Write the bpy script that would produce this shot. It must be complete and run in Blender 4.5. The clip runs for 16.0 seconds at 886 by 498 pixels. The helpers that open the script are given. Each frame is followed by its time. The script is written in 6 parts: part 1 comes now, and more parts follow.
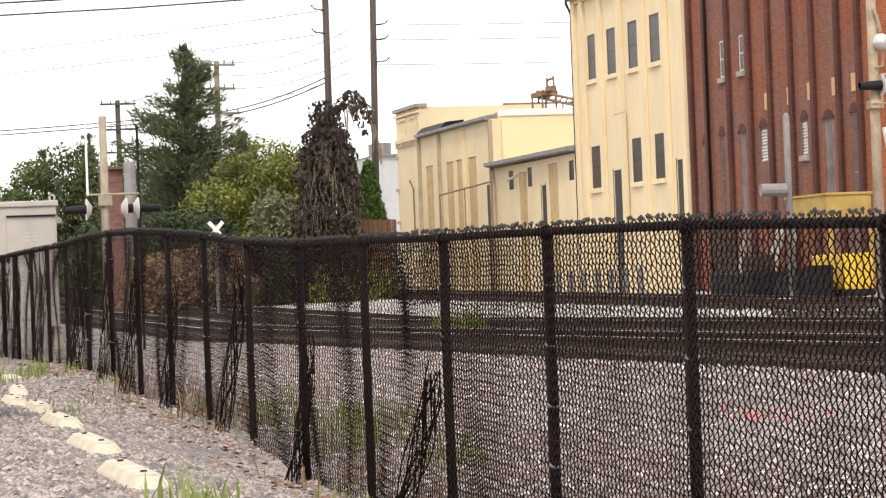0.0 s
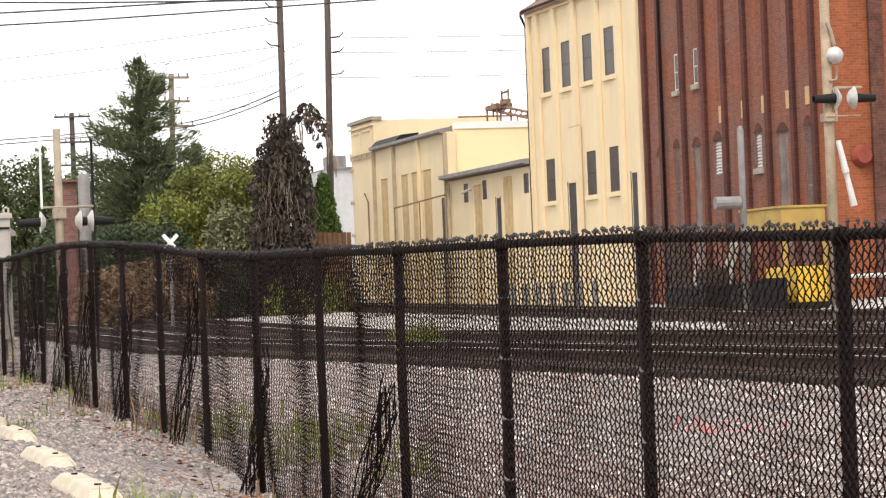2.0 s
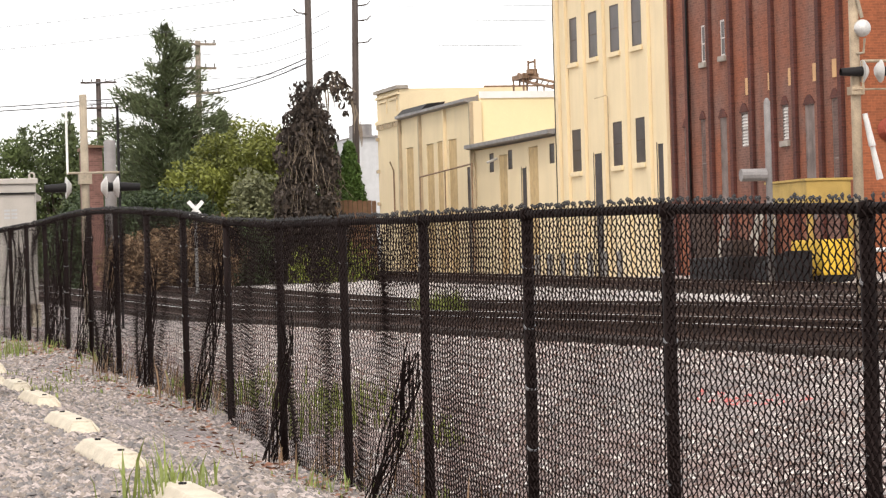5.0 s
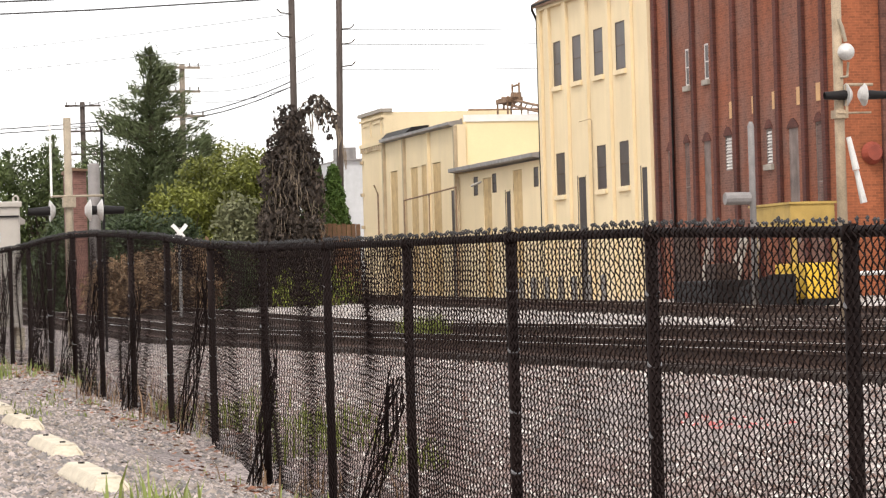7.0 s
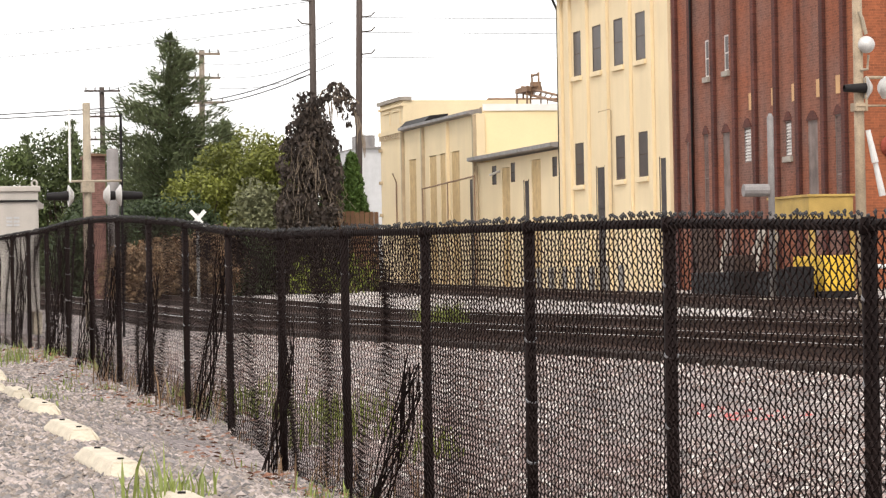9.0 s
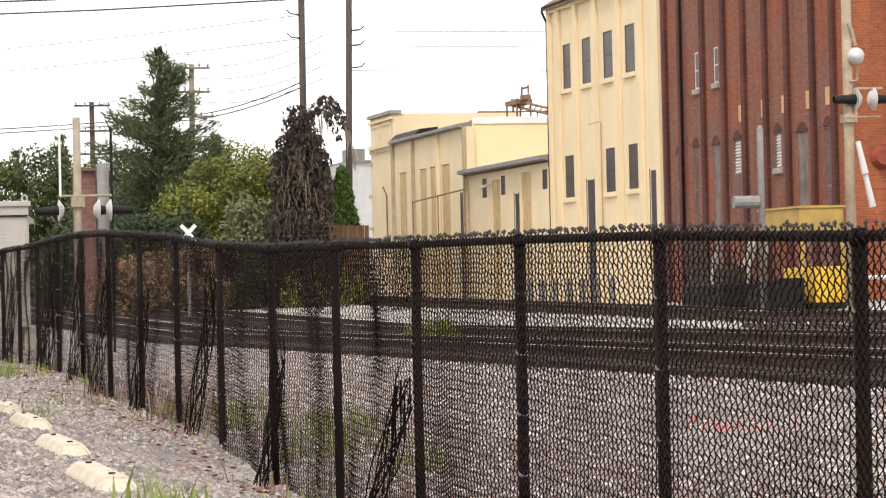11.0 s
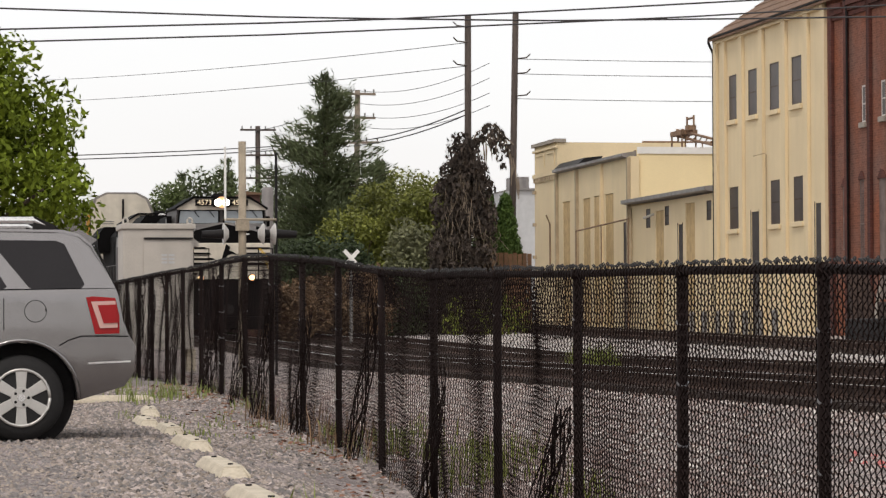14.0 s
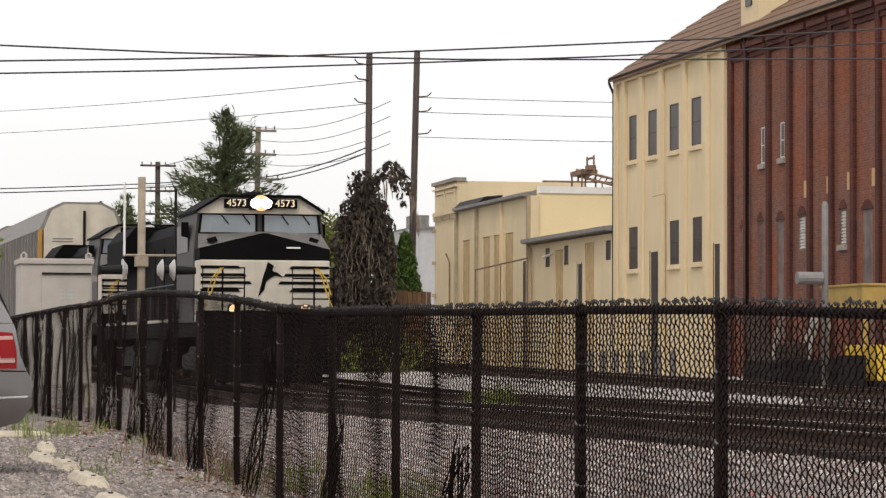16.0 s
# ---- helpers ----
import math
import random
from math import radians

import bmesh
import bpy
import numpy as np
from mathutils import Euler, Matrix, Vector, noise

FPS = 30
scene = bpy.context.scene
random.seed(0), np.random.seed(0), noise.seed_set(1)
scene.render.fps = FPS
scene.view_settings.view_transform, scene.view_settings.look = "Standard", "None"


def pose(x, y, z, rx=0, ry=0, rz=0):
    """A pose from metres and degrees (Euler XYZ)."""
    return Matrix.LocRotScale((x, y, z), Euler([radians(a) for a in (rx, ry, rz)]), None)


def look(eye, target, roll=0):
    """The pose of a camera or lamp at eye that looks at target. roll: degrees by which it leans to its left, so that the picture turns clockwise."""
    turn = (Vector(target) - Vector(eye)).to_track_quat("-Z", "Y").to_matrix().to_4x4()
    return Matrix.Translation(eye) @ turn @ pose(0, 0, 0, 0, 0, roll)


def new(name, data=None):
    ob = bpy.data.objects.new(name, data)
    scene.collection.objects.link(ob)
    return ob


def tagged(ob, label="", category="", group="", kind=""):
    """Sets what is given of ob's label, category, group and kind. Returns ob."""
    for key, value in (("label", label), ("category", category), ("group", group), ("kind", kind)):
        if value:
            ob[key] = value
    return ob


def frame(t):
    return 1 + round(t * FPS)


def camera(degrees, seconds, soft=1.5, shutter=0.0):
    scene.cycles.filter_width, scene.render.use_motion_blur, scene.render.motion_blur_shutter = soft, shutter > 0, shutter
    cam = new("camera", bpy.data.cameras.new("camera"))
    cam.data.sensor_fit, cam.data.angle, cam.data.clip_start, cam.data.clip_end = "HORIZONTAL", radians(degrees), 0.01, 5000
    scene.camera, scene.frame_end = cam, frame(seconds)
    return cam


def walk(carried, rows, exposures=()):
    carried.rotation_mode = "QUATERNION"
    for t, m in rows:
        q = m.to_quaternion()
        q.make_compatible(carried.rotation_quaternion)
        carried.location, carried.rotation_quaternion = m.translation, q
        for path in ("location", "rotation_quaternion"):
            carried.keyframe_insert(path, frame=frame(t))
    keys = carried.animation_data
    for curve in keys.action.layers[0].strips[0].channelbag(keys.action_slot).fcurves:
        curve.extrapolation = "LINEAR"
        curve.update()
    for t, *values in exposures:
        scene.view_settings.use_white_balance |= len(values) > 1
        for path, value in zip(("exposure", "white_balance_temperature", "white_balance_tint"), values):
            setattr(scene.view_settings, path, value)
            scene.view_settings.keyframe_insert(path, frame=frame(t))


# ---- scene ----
# World: X to the right across the tracks, Y along fence and rails away from the eye, Z up.
def aim(x, y, z, heading, pitch, roll):
    return pose(x, y, z, 90 + pitch, 0, -heading) @ pose(0, 0, 0, 0, 0, roll)


CAMERA_ROWS = [
    (0, aim(-0.020, 0.005, 1.394, 12.743, 0.784, -2.191)),
    (0.5, aim(-0.020, 0.005, 1.394, 13.169, 0.984, -2.211)),
    (1, aim(-0.020, 0.005, 1.394, 13.441, 0.946, -2.125)),
    (1.5, aim(-0.020, 0.005, 1.394, 13.615, 0.981, -2.056)),
    (2, aim(-0.020, 0.005, 1.394, 13.586, 0.989, -2.202)),
    (2.5, aim(-0.020, 0.005, 1.394, 13.337, 0.735, -2.225)),
    (3, aim(-0.020, 0.005, 1.394, 12.744, 0.286, -2.087)),
    (3.5, aim(-0.020, 0.005, 1.394, 12.900, 0.113, -1.757)),
    (4, aim(-0.020, 0.005, 1.394, 12.960, 0.265, -1.567)),
    (4.2, aim(-0.020, 0.005, 1.394, 12.999, 0.349, -1.471)),
    (6.3, aim(-0.020, 0.005, 1.394, 13.337, 0.533, -1.956)),
    (6.5, aim(-0.020, 0.005, 1.394, 13.356, 0.817, -1.745)),
    (7, aim(-0.020, 0.005, 1.394, 13.414, 0.861, -1.618)),
    (7.5, aim(-0.020, 0.005, 1.394, 13.406, 0.689, -1.561)),
    (8, aim(-0.020, 0.005, 1.394, 13.558, 0.846, -1.562)),
    (8.5, aim(-0.020, 0.005, 1.394, 12.925, 0.714, -1.157)),
    (8.7, aim(-0.020, 0.005, 1.394, 12.975, 0.650, -1.071)),
    (10.8, aim(-0.020, 0.005, 1.394, 13.691, 0.814, -1.382)),
    (11, aim(-0.020, 0.005, 1.394, 13.259, 0.899, -1.282)),
    (11.5, aim(-0.020, 0.005, 1.394, 9.981, 1.291, -0.325)),
    (12, aim(-0.020, 0.005, 1.394, 10.469, 1.183, 0.015)),
    (12.5, aim(-0.020, 0.005, 1.394, 10.706, 1.373, 0.083)),
    (13, aim(-0.020, 0.005, 1.394, 10.648, 1.569, 0.060)),
    (13.5, aim(-0.020, 0.005, 1.394, 10.301, 1.526, -0.152)),
    (14, aim(-0.020, 0.005, 1.394, 10.268, 1.458, -0.263)),
    (14.5, aim(-0.020, 0.005, 1.394, 10.360, 1.597, -0.408)),
    (15, aim(-0.020, 0.005, 1.394, 10.526, 1.815, -0.229)),
    (15.5, aim(-0.020, 0.005, 1.394, 10.796, 1.761, 0.089)),
    (16, aim(-0.020, 0.005, 1.394, 12.120, 2.157, 0.181)),
]
cam = camera(16.23, 16.0, 1.3)
walk(cam, CAMERA_ROWS, [(0.0, -0.53), (10.8, -0.53), (11.5, -0.76), (12.5, -1.08), (14.5, -1.27), (16.0, -1.23)])

# ---- light ----
world = bpy.data.worlds.new("overcast_sky")
scene.world = world
world.use_nodes = True
wn, wl = world.node_tree.nodes, world.node_tree.links
for n in list(wn):
    wn.remove(n)
w_out = wn.new("ShaderNodeOutputWorld")
w_sky = wn.new("ShaderNodeTexSky")
w_sky.sky_type, w_sky.sun_disc = "NISHITA", False
w_sky.sun_elevation, w_sky.sun_rotation = radians(52), radians(205)
w_sky.dust_density, w_sky.air_density = 4.0, 1.0
w_bg1 = wn.new("ShaderNodeBackground")
w_bg1.inputs["Strength"].default_value = 0.08
wl.new(w_sky.outputs[0], w_bg1.inputs["Color"])
w_co = wn.new("ShaderNodeTexCoord")
w_no = wn.new("ShaderNodeTexNoise")
w_no.inputs["Scale"].default_value, w_no.inputs["Detail"].default_value = 2.2, 5
w_map = wn.new("ShaderNodeMapping")
w_map.inputs["Scale"].default_value = (1, 1, 4)
w_ra = wn.new("ShaderNodeValToRGB")
w_ra.color_ramp.elements[0].position, w_ra.color_ramp.elements[0].color = 0.3, (0.93, 0.905, 0.90, 1)
w_ra.color_ramp.elements[1].position, w_ra.color_ramp.elements[1].color = 0.6, (1.0, 0.985, 0.975, 1)
w_bg2 = wn.new("ShaderNodeBackground")
w_bg2.inputs["Strength"].default_value = 2.25
w_add = wn.new("ShaderNodeAddShader")
wl.new(w_co.outputs["Generated"], w_map.inputs[0])
wl.new(w_map.outputs[0], w_no.inputs["Vector"])
wl.new(w_no.outputs["Fac"], w_ra.inputs[0])
wl.new(w_ra.outputs[0], w_bg2.inputs["Color"])
wl.new(w_bg1.outputs[0], w_add.inputs[0])
wl.new(w_bg2.outputs[0], w_add.inputs[1])
wl.new(w_add.outputs[0], w_out.inputs[0])

sun = new("sun", bpy.data.lights.new("sun", "SUN"))
sun.data.energy, sun.data.angle, sun.data.color = 2.7, radians(6), (1.0, 0.93, 0.86)
sun.matrix_world = look((-25, -50, 70), (0, 0, 0))


# ---- materials ----
def material(name, col, rough=0.8, metal=0.0, var=0.25, scale=3.0, bump=0.3, bump_scale=40.0, other=None, spec=0.4, per_piece=0.0, stretch=(1, 1, 1), emit=None, stain=0.0, brick=False, pebbles=0.0):
    """A surface with variation at two scales, fine relief, and dirt streaks, courses or pebbles where asked."""
    m = bpy.data.materials.new(name)
    m.use_nodes = True
    n, l = m.node_tree.nodes, m.node_tree.links
    b = n["Principled BSDF"]
    b.inputs["Roughness"].default_value, b.inputs["Metallic"].default_value = rough, metal
    b.inputs["Specular IOR Level"].default_value = spec
    co = n.new("ShaderNodeTexCoord")
    mp = n.new("ShaderNodeMapping")
    mp.inputs["Scale"].default_value = stretch
    l.new(co.outputs["Object"], mp.inputs[0])
    big, fine = n.new("ShaderNodeTexNoise"), n.new("ShaderNodeTexNoise")
    big.inputs["Scale"].default_value, big.inputs["Detail"].default_value = scale, 6
    fine.inputs["Scale"].default_value, fine.inputs["Detail"].default_value = bump_scale, 3
    l.new(mp.outputs[0], big.inputs["Vector"])
    l.new(mp.outputs[0], fine.inputs["Vector"])
    mix = n.new("ShaderNodeMix")
    mix.data_type = "RGBA"
    oth = other or tuple(c * (1 - var) for c in col)
    mix.inputs["A"].default_value, mix.inputs["B"].default_value = (*col, 1), (*oth, 1)
    rmp = n.new("ShaderNodeMapRange")
    rmp.inputs["From Min"].default_value, rmp.inputs["From Max"].default_value = 0.35, 0.65
    l.new(big.outputs["Fac"], rmp.inputs["Value"])
    l.new(rmp.outputs[0], mix.inputs["Factor"])
    hsv = n.new("ShaderNodeHueSaturation")
    fv = n.new("ShaderNodeMapRange")
    fv.inputs["From Min"].default_value, fv.inputs["From Max"].default_value = 0.25, 0.75
    fv.inputs["To Min"].default_value, fv.inputs["To Max"].default_value = 1 - var * 0.6, 1 + var * 0.6
    l.new(fine.outputs["Fac"], fv.inputs["Value"])
    val = fv.outputs[0]
    if per_piece:
        info = n.new("ShaderNodeObjectInfo")
        geo = n.new("ShaderNodeNewGeometry")
        ad = n.new("ShaderNodeMath")
        ad.operation = "ADD"
        l.new(info.outputs["Random"], ad.inputs[0])
        l.new(geo.outputs["Random Per Island"], ad.inputs[1])
        pr = n.new("ShaderNodeMapRange")
        pr.inputs["From Max"].default_value = 2.0
        pr.inputs["To Min"].default_value, pr.inputs["To Max"].default_value = 1 - per_piece, 1 + per_piece
        l.new(ad.outputs[0], pr.inputs["Value"])
        mu = n.new("ShaderNodeMath")
        mu.operation = "MULTIPLY"
        l.new(val, mu.inputs[0])
        l.new(pr.outputs[0], mu.inputs[1])
        val = mu.outputs[0]
    if stain:
        sm = n.new("ShaderNodeMapping")
        sm.inputs["Scale"].default_value = (1.4, 1.4, 0.1)
        l.new(co.outputs["Object"], sm.inputs[0])
        sn = n.new("ShaderNodeTexNoise")
        sn.inputs["Scale"].default_value, sn.inputs["Detail"].default_value = 1.5, 5
        l.new(sm.outputs[0], sn.inputs["Vector"])
        sr = n.new("ShaderNodeMapRange")
        sr.inputs["From Min"].default_value, sr.inputs["From Max"].default_value = 0.45, 0.75
        sr.inputs["To Min"].default_value, sr.inputs["To Max"].default_value = 1.0, 1 - stain
        l.new(sn.outputs["Fac"], sr.inputs["Value"])
        m2 = n.new("ShaderNodeMath")
        m2.operation = "MULTIPLY"
        l.new(val, m2.inputs[0])
        l.new(sr.outputs[0], m2.inputs[1])
        val = m2.outputs[0]
    if brick:
        sx, cx = n.new("ShaderNodeSeparateXYZ"), n.new("ShaderNodeCombineXYZ")
        l.new(co.outputs["Object"], sx.inputs[0])
        su = n.new("ShaderNodeMath")
        su.operation = "ADD"
        l.new(sx.outputs["X"], su.inputs[0])
        l.new(sx.outputs["Y"], su.inputs[1])
        l.new(su.outputs[0], cx.inputs["X"])
        l.new(sx.outputs["Z"], cx.inputs["Y"])
        bt = n.new("ShaderNodeTexBrick")
        bt.inputs["Scale"].default_value, bt.inputs["Mortar Size"].default_value = 1.0, 0.008
        bt.inputs["Brick Width"].default_value, bt.inputs["Row Height"].default_value = 0.215, 0.075
        bt.inputs["Color1"].default_value, bt.inputs["Color2"].default_value, bt.inputs["Mortar"].default_value = (0.78, 0.78, 0.78, 1), (1.15, 1.15, 1.15, 1), (1.3, 1.3, 1.3, 1)
        l.new(cx.outputs[0], bt.inputs["Vector"])
        m3 = n.new("ShaderNodeMath")
        m3.operation = "MULTIPLY"
        l.new(val, m3.inputs[0])
        l.new(bt.outputs["Color"], m3.inputs[1])
        val = m3.outputs[0]
    if pebbles:
        vo = n.new("ShaderNodeTexVoronoi")
        vo.inputs["Scale"].default_value = pebbles
        l.new(co.outputs["Object"], vo.inputs["Vector"])
        sp = n.new("ShaderNodeSeparateColor")
        l.new(vo.outputs["Color"], sp.inputs[0])
        vr = n.new("ShaderNodeMapRange")
        vr.inputs["To Min"].default_value, vr.inputs["To Max"].default_value = 0.4, 1.6
        l.new(sp.outputs[0], vr.inputs["Value"])
        m4 = n.new("ShaderNodeMath")
        m4.operation = "MULTIPLY"
        l.new(val, m4.inputs[0])
        l.new(vr.outputs[0], m4.inputs[1])
        val = m4.outputs[0]
    l.new(val, hsv.inputs["Value"])
    l.new(mix.outputs["Result"], hsv.inputs["Color"])
    l.new(hsv.outputs[0], b.inputs["Base Color"])
    if bump:
        bp = n.new("ShaderNodeBump")
        bp.inputs["Strength"].default_value, bp.inputs["Distance"].default_value = bump, 0.02
        l.new(fine.outputs["Fac"], bp.inputs["Height"])
        l.new(bp.outputs[0], b.inputs["Normal"])
    if emit:
        b.inputs["Emission Color"].default_value = (*emit[:3], 1)
        b.inputs["Emission Strength"].default_value = emit[3]
    return m


M_GRAVEL = material("ballast_gravel", (0.30, 0.25, 0.23), 0.95, var=0.55, scale=0.6, bump=1.0, bump_scale=22, pebbles=26)
M_LOT = material("gravel_lot", (0.285, 0.238, 0.222), 0.95, var=0.45, scale=0.8, bump=0.8, bump_scale=30, pebbles=38)
M_BLACK = material("black_vinyl", (0.016, 0.0105, 0.0095), 0.7, var=0.3, bump=0.1, spec=0.05)
M_WORN = material("worn_vinyl", (0.02, 0.017, 0.016), 0.3, var=0.4, bump=0.1, spec=0.35)
M_CREAM = material("cream_paint", (0.74, 0.60, 0.38), 0.85, var=0.08, scale=0.5, bump=0.15, bump_scale=30, stain=0.06)
M_YELLOW = material("yellow_paint", (0.84, 0.69, 0.41), 0.85, var=0.06, scale=0.5, bump=0.1, bump_scale=30)
M_BRICK = material("old_brick", (0.165, 0.082, 0.06), 0.9, var=0.4, other=(0.215, 0.066, 0.03), scale=0.45, bump=0.5, bump_scale=14, stain=0.35, brick=True)
M_STEEL = material("rail_steel", (0.065, 0.036, 0.025), 0.75, 0.0, var=0.4, spec=0.2)
M_RAILTOP = material("polished_rail_top", (0.55, 0.53, 0.5), 0.3, 0.9, var=0.1)
M_TIE = material("creosoted_tie", (0.045, 0.03, 0.023), 0.9, var=0.5, bump=0.6, per_piece=0.3)
M_ROOF = material("brown_shingle", (0.20, 0.12, 0.075), 0.9, var=0.3, scale=1.5, bump=0.5, bump_scale=12)
M_GLASS = material("dusty_window_glass", (0.075, 0.06, 0.056), 0.35, var=0.4, scale=1.2, bump=0.0, spec=0.22)
M_DARK = material("dark_metal", (0.014, 0.012, 0.012), 0.6, var=0.3, spec=0.2)
M_GREY = material("grey_cabinet_paint", (0.47, 0.43, 0.38), 0.6, var=0.08, stain=0.12, bump=0.05)
M_SILVER = material("silver_car_paint", (0.25, 0.238, 0.235), 0.24, 0.75, var=0.05, bump=0.0, spec=0.6)
M_CONC = material("pale_concrete", (0.55, 0.48, 0.37), 0.9, var=0.25, scale=3, bump=0.4)
M_WOOD = material("weathered_pole_wood", (0.09, 0.07, 0.06), 0.9, var=0.4, scale=2, stretch=(6, 6, 0.4))
M_TANWOOD = material("tan_pole", (0.36, 0.30, 0.22), 0.8, var=0.3, scale=3, stain=0.3)
M_LEAF = material("green_leaves", (0.15, 0.195, 0.018), 0.7, var=0.35, per_piece=0.5, bump=0, spec=0.12)


M_BALLAST = material("brown_ballast", (0.14, 0.097, 0.085), 0.95, var=0.5, scale=0.7, bump=1.0, bump_scale=20, other=(0.21, 0.155, 0.14), pebbles=24)
M_TRACKBED = material("oily_track_bed", (0.075, 0.05, 0.04), 0.95, var=0.5, scale=0.9, bump=1.0, bump_scale=18, other=(0.13, 0.095, 0.08))
M_PALE = material("pale_ballast", (0.42, 0.38, 0.355), 0.95, var=0.35, scale=0.5, bump=0.8, bump_scale=18, pebbles=14)
M_STONE1 = material("stone_pale", (0.45, 0.38, 0.345), 0.9, var=0.3, scale=8, bump=0.3, per_piece=0.35)
M_STONE2 = material("stone_grey", (0.21, 0.19, 0.18), 0.9, var=0.3, scale=8, bump=0.3, per_piece=0.4)
M_STONE3 = material("stone_warm", (0.30, 0.25, 0.21), 0.9, var=0.3, scale=8, bump=0.3, per_piece=0.4)
M_STONE4 = material("stone_brown", (0.17, 0.11, 0.09), 0.9, var=0.3, scale=8, bump=0.3, per_piece=0.4)
M_STONE5 = material("stone_white", (0.54, 0.5, 0.46), 0.9, var=0.2, scale=8, bump=0.3, per_piece=0.25)
M_STONE6 = material("stone_pinkish", (0.28, 0.215, 0.195), 0.9, var=0.3, scale=8, bump=0.3, per_piece=0.45)
M_RUBBLE = material("pink_red_rubble", (0.5, 0.14, 0.13), 0.9, var=0.3, scale=8, bump=0.3, per_piece=0.3)
M_TIEWIRE = material("aluminium_tie", (0.35, 0.35, 0.36), 0.5, 0.8, var=0.2)
M_WEED = material("weed_green", (0.21, 0.25, 0.06), 0.6, var=0.3, scale=6, bump=0, per_piece=0.4)
M_WEED2 = material("weed_yellow_green", (0.17, 0.20, 0.03), 0.6, var=0.3, scale=6, bump=0, per_piece=0.4)
M_DRY = material("dry_stalk", (0.24, 0.15, 0.085), 0.8, var=0.3, scale=6, bump=0, per_piece=0.4)
M_DEADLEAF = material("dead_leaf", (0.22, 0.10, 0.06), 0.8, var=0.3, scale=6, bump=0, per_piece=0.5)
M_OLDMAST = material("old_mast_paint", (0.40, 0.31, 0.21), 0.8, var=0.35, scale=3, stain=0.45)
M_GREYWOOD = material("grey_weathered_wood", (0.36, 0.32, 0.27), 0.85, var=0.25, scale=4)
M_DARKFRAME = material("dark_window_frame", (0.13, 0.10, 0.085), 0.8, var=0.3)
M_DARKWOOD = material("dark_door_frame", (0.07, 0.055, 0.045), 0.8, var=0.3)
M_DARKDOOR = material("dark_door_paint", (0.06, 0.05, 0.048), 0.6, var=0.3, stain=0.3)
M_LOUVRE = material("white_louvre", (0.62, 0.58, 0.54), 0.7, var=0.2)
M_GREYBOARD = material("grey_boarding", (0.22, 0.17, 0.15), 0.85, var=0.4, scale=2, stain=0.4)
M_BRICKGREY = material("grey_bricked_opening", (0.14, 0.085, 0.07), 0.9, var=0.35, scale=1.5, stain=0.4, brick=True)
M_BRICKDARK = material("dark_brick", (0.12, 0.05, 0.035), 0.9, var=0.4, bump_scale=14, brick=True)
M_BRICKRED = material("red_brick_pilaster", (0.105, 0.032, 0.022), 0.9, var=0.4, scale=0.6, bump=0.5, bump_scale=14, stain=0.45, brick=True)
M_BRICKEND = material("orange_brick", (0.27, 0.085, 0.036), 0.9, var=0.25, scale=0.5, bump=0.5, bump_scale=14, stain=0.2, brick=True)
M_TANPATCH = material("tan_plaster", (0.55, 0.33, 0.16), 0.9, var=0.15)
M_REDDISC = material("red_disc", (0.26, 0.055, 0.032), 0.7, var=0.3)
M_CREAMDARK = material("grimy_cream", (0.48, 0.38, 0.25), 0.85, var=0.2, stain=0.3)
M_TANBOARD = material("tan_boarding", (0.58, 0.41, 0.20), 0.85, var=0.2, stain=0.25)
M_ROOFMETAL = material("grey_roof_metal", (0.30, 0.28, 0.27), 0.6, 0.2, var=0.25, stain=0.3)
M_RUST = material("rusty_steel", (0.30, 0.19, 0.12), 0.85, 0.2, var=0.4, scale=5)
M_DARKRUST = material("dark_rusty_steel", (0.07, 0.045, 0.035), 0.8, 0.3, var=0.4, scale=5)
M_WHITE = material("white_paint", (0.80, 0.78, 0.74), 0.7, var=0.08)
M_PALEGREY = material("pale_grey_siding", (0.50, 0.50, 0.50), 0.7, var=0.1, stain=0.15)
M_GREYDARK = material("dark_grey_paint", (0.20, 0.19, 0.18), 0.6, var=0.15)
M_DISC = material("silver_disc", (0.62, 0.6, 0.57), 0.45, 0.4, var=0.2)
M_REDLENS = material("red_signal_lens", (0.14, 0.01, 0.01), 0.2, var=0.1, bump=0)
M_PIPE = material("grey_pipe", (0.26, 0.24, 0.23), 0.6, 0.2, var=0.25, stain=0.25)
M_YELSTEEL = material("yellow_steel", (0.45, 0.30, 0.08), 0.7, var=0.25, scale=2, stain=0.25)
M_YELBRIGHT = material("bright_yellow_steel", (0.66, 0.41, 0.03), 0.6, var=0.15, stain=0.15)
M_CARGLASS = material("tinted_glass", (0.018, 0.016, 0.017), 0.12, var=0.1, bump=0, spec=0.22)
M_REDLENS2 = material("red_tail_lens", (0.28, 0.004, 0.006), 0.2, var=0.05, bump=0, spec=0.25)
M_CLEARLENS = material("clear_tail_lens", (0.55, 0.33, 0.29), 0.15, var=0.05, bump=0)
M_CHROME = material("bright_trim", (0.72, 0.71, 0.70), 0.25, 0.8, var=0.05, bump=0)
M_TYRE = material("tyre_rubber", (0.014, 0.013, 0.013), 0.8, var=0.3, bump=0.2)
M_RIMDARK = material("dark_rim", (0.01, 0.01, 0.01), 0.7, 0.0, var=0.2)
M_ALLOY = material("silver_alloy", (0.55, 0.53, 0.50), 0.35, 0.6, var=0.05, bump=0)
M_LOCOBLACK = material("locomotive_black", (0.006, 0.0055, 0.0055), 0.75, var=0.3, scale=1.5, stain=0.2, bump=0.05, spec=0.06)
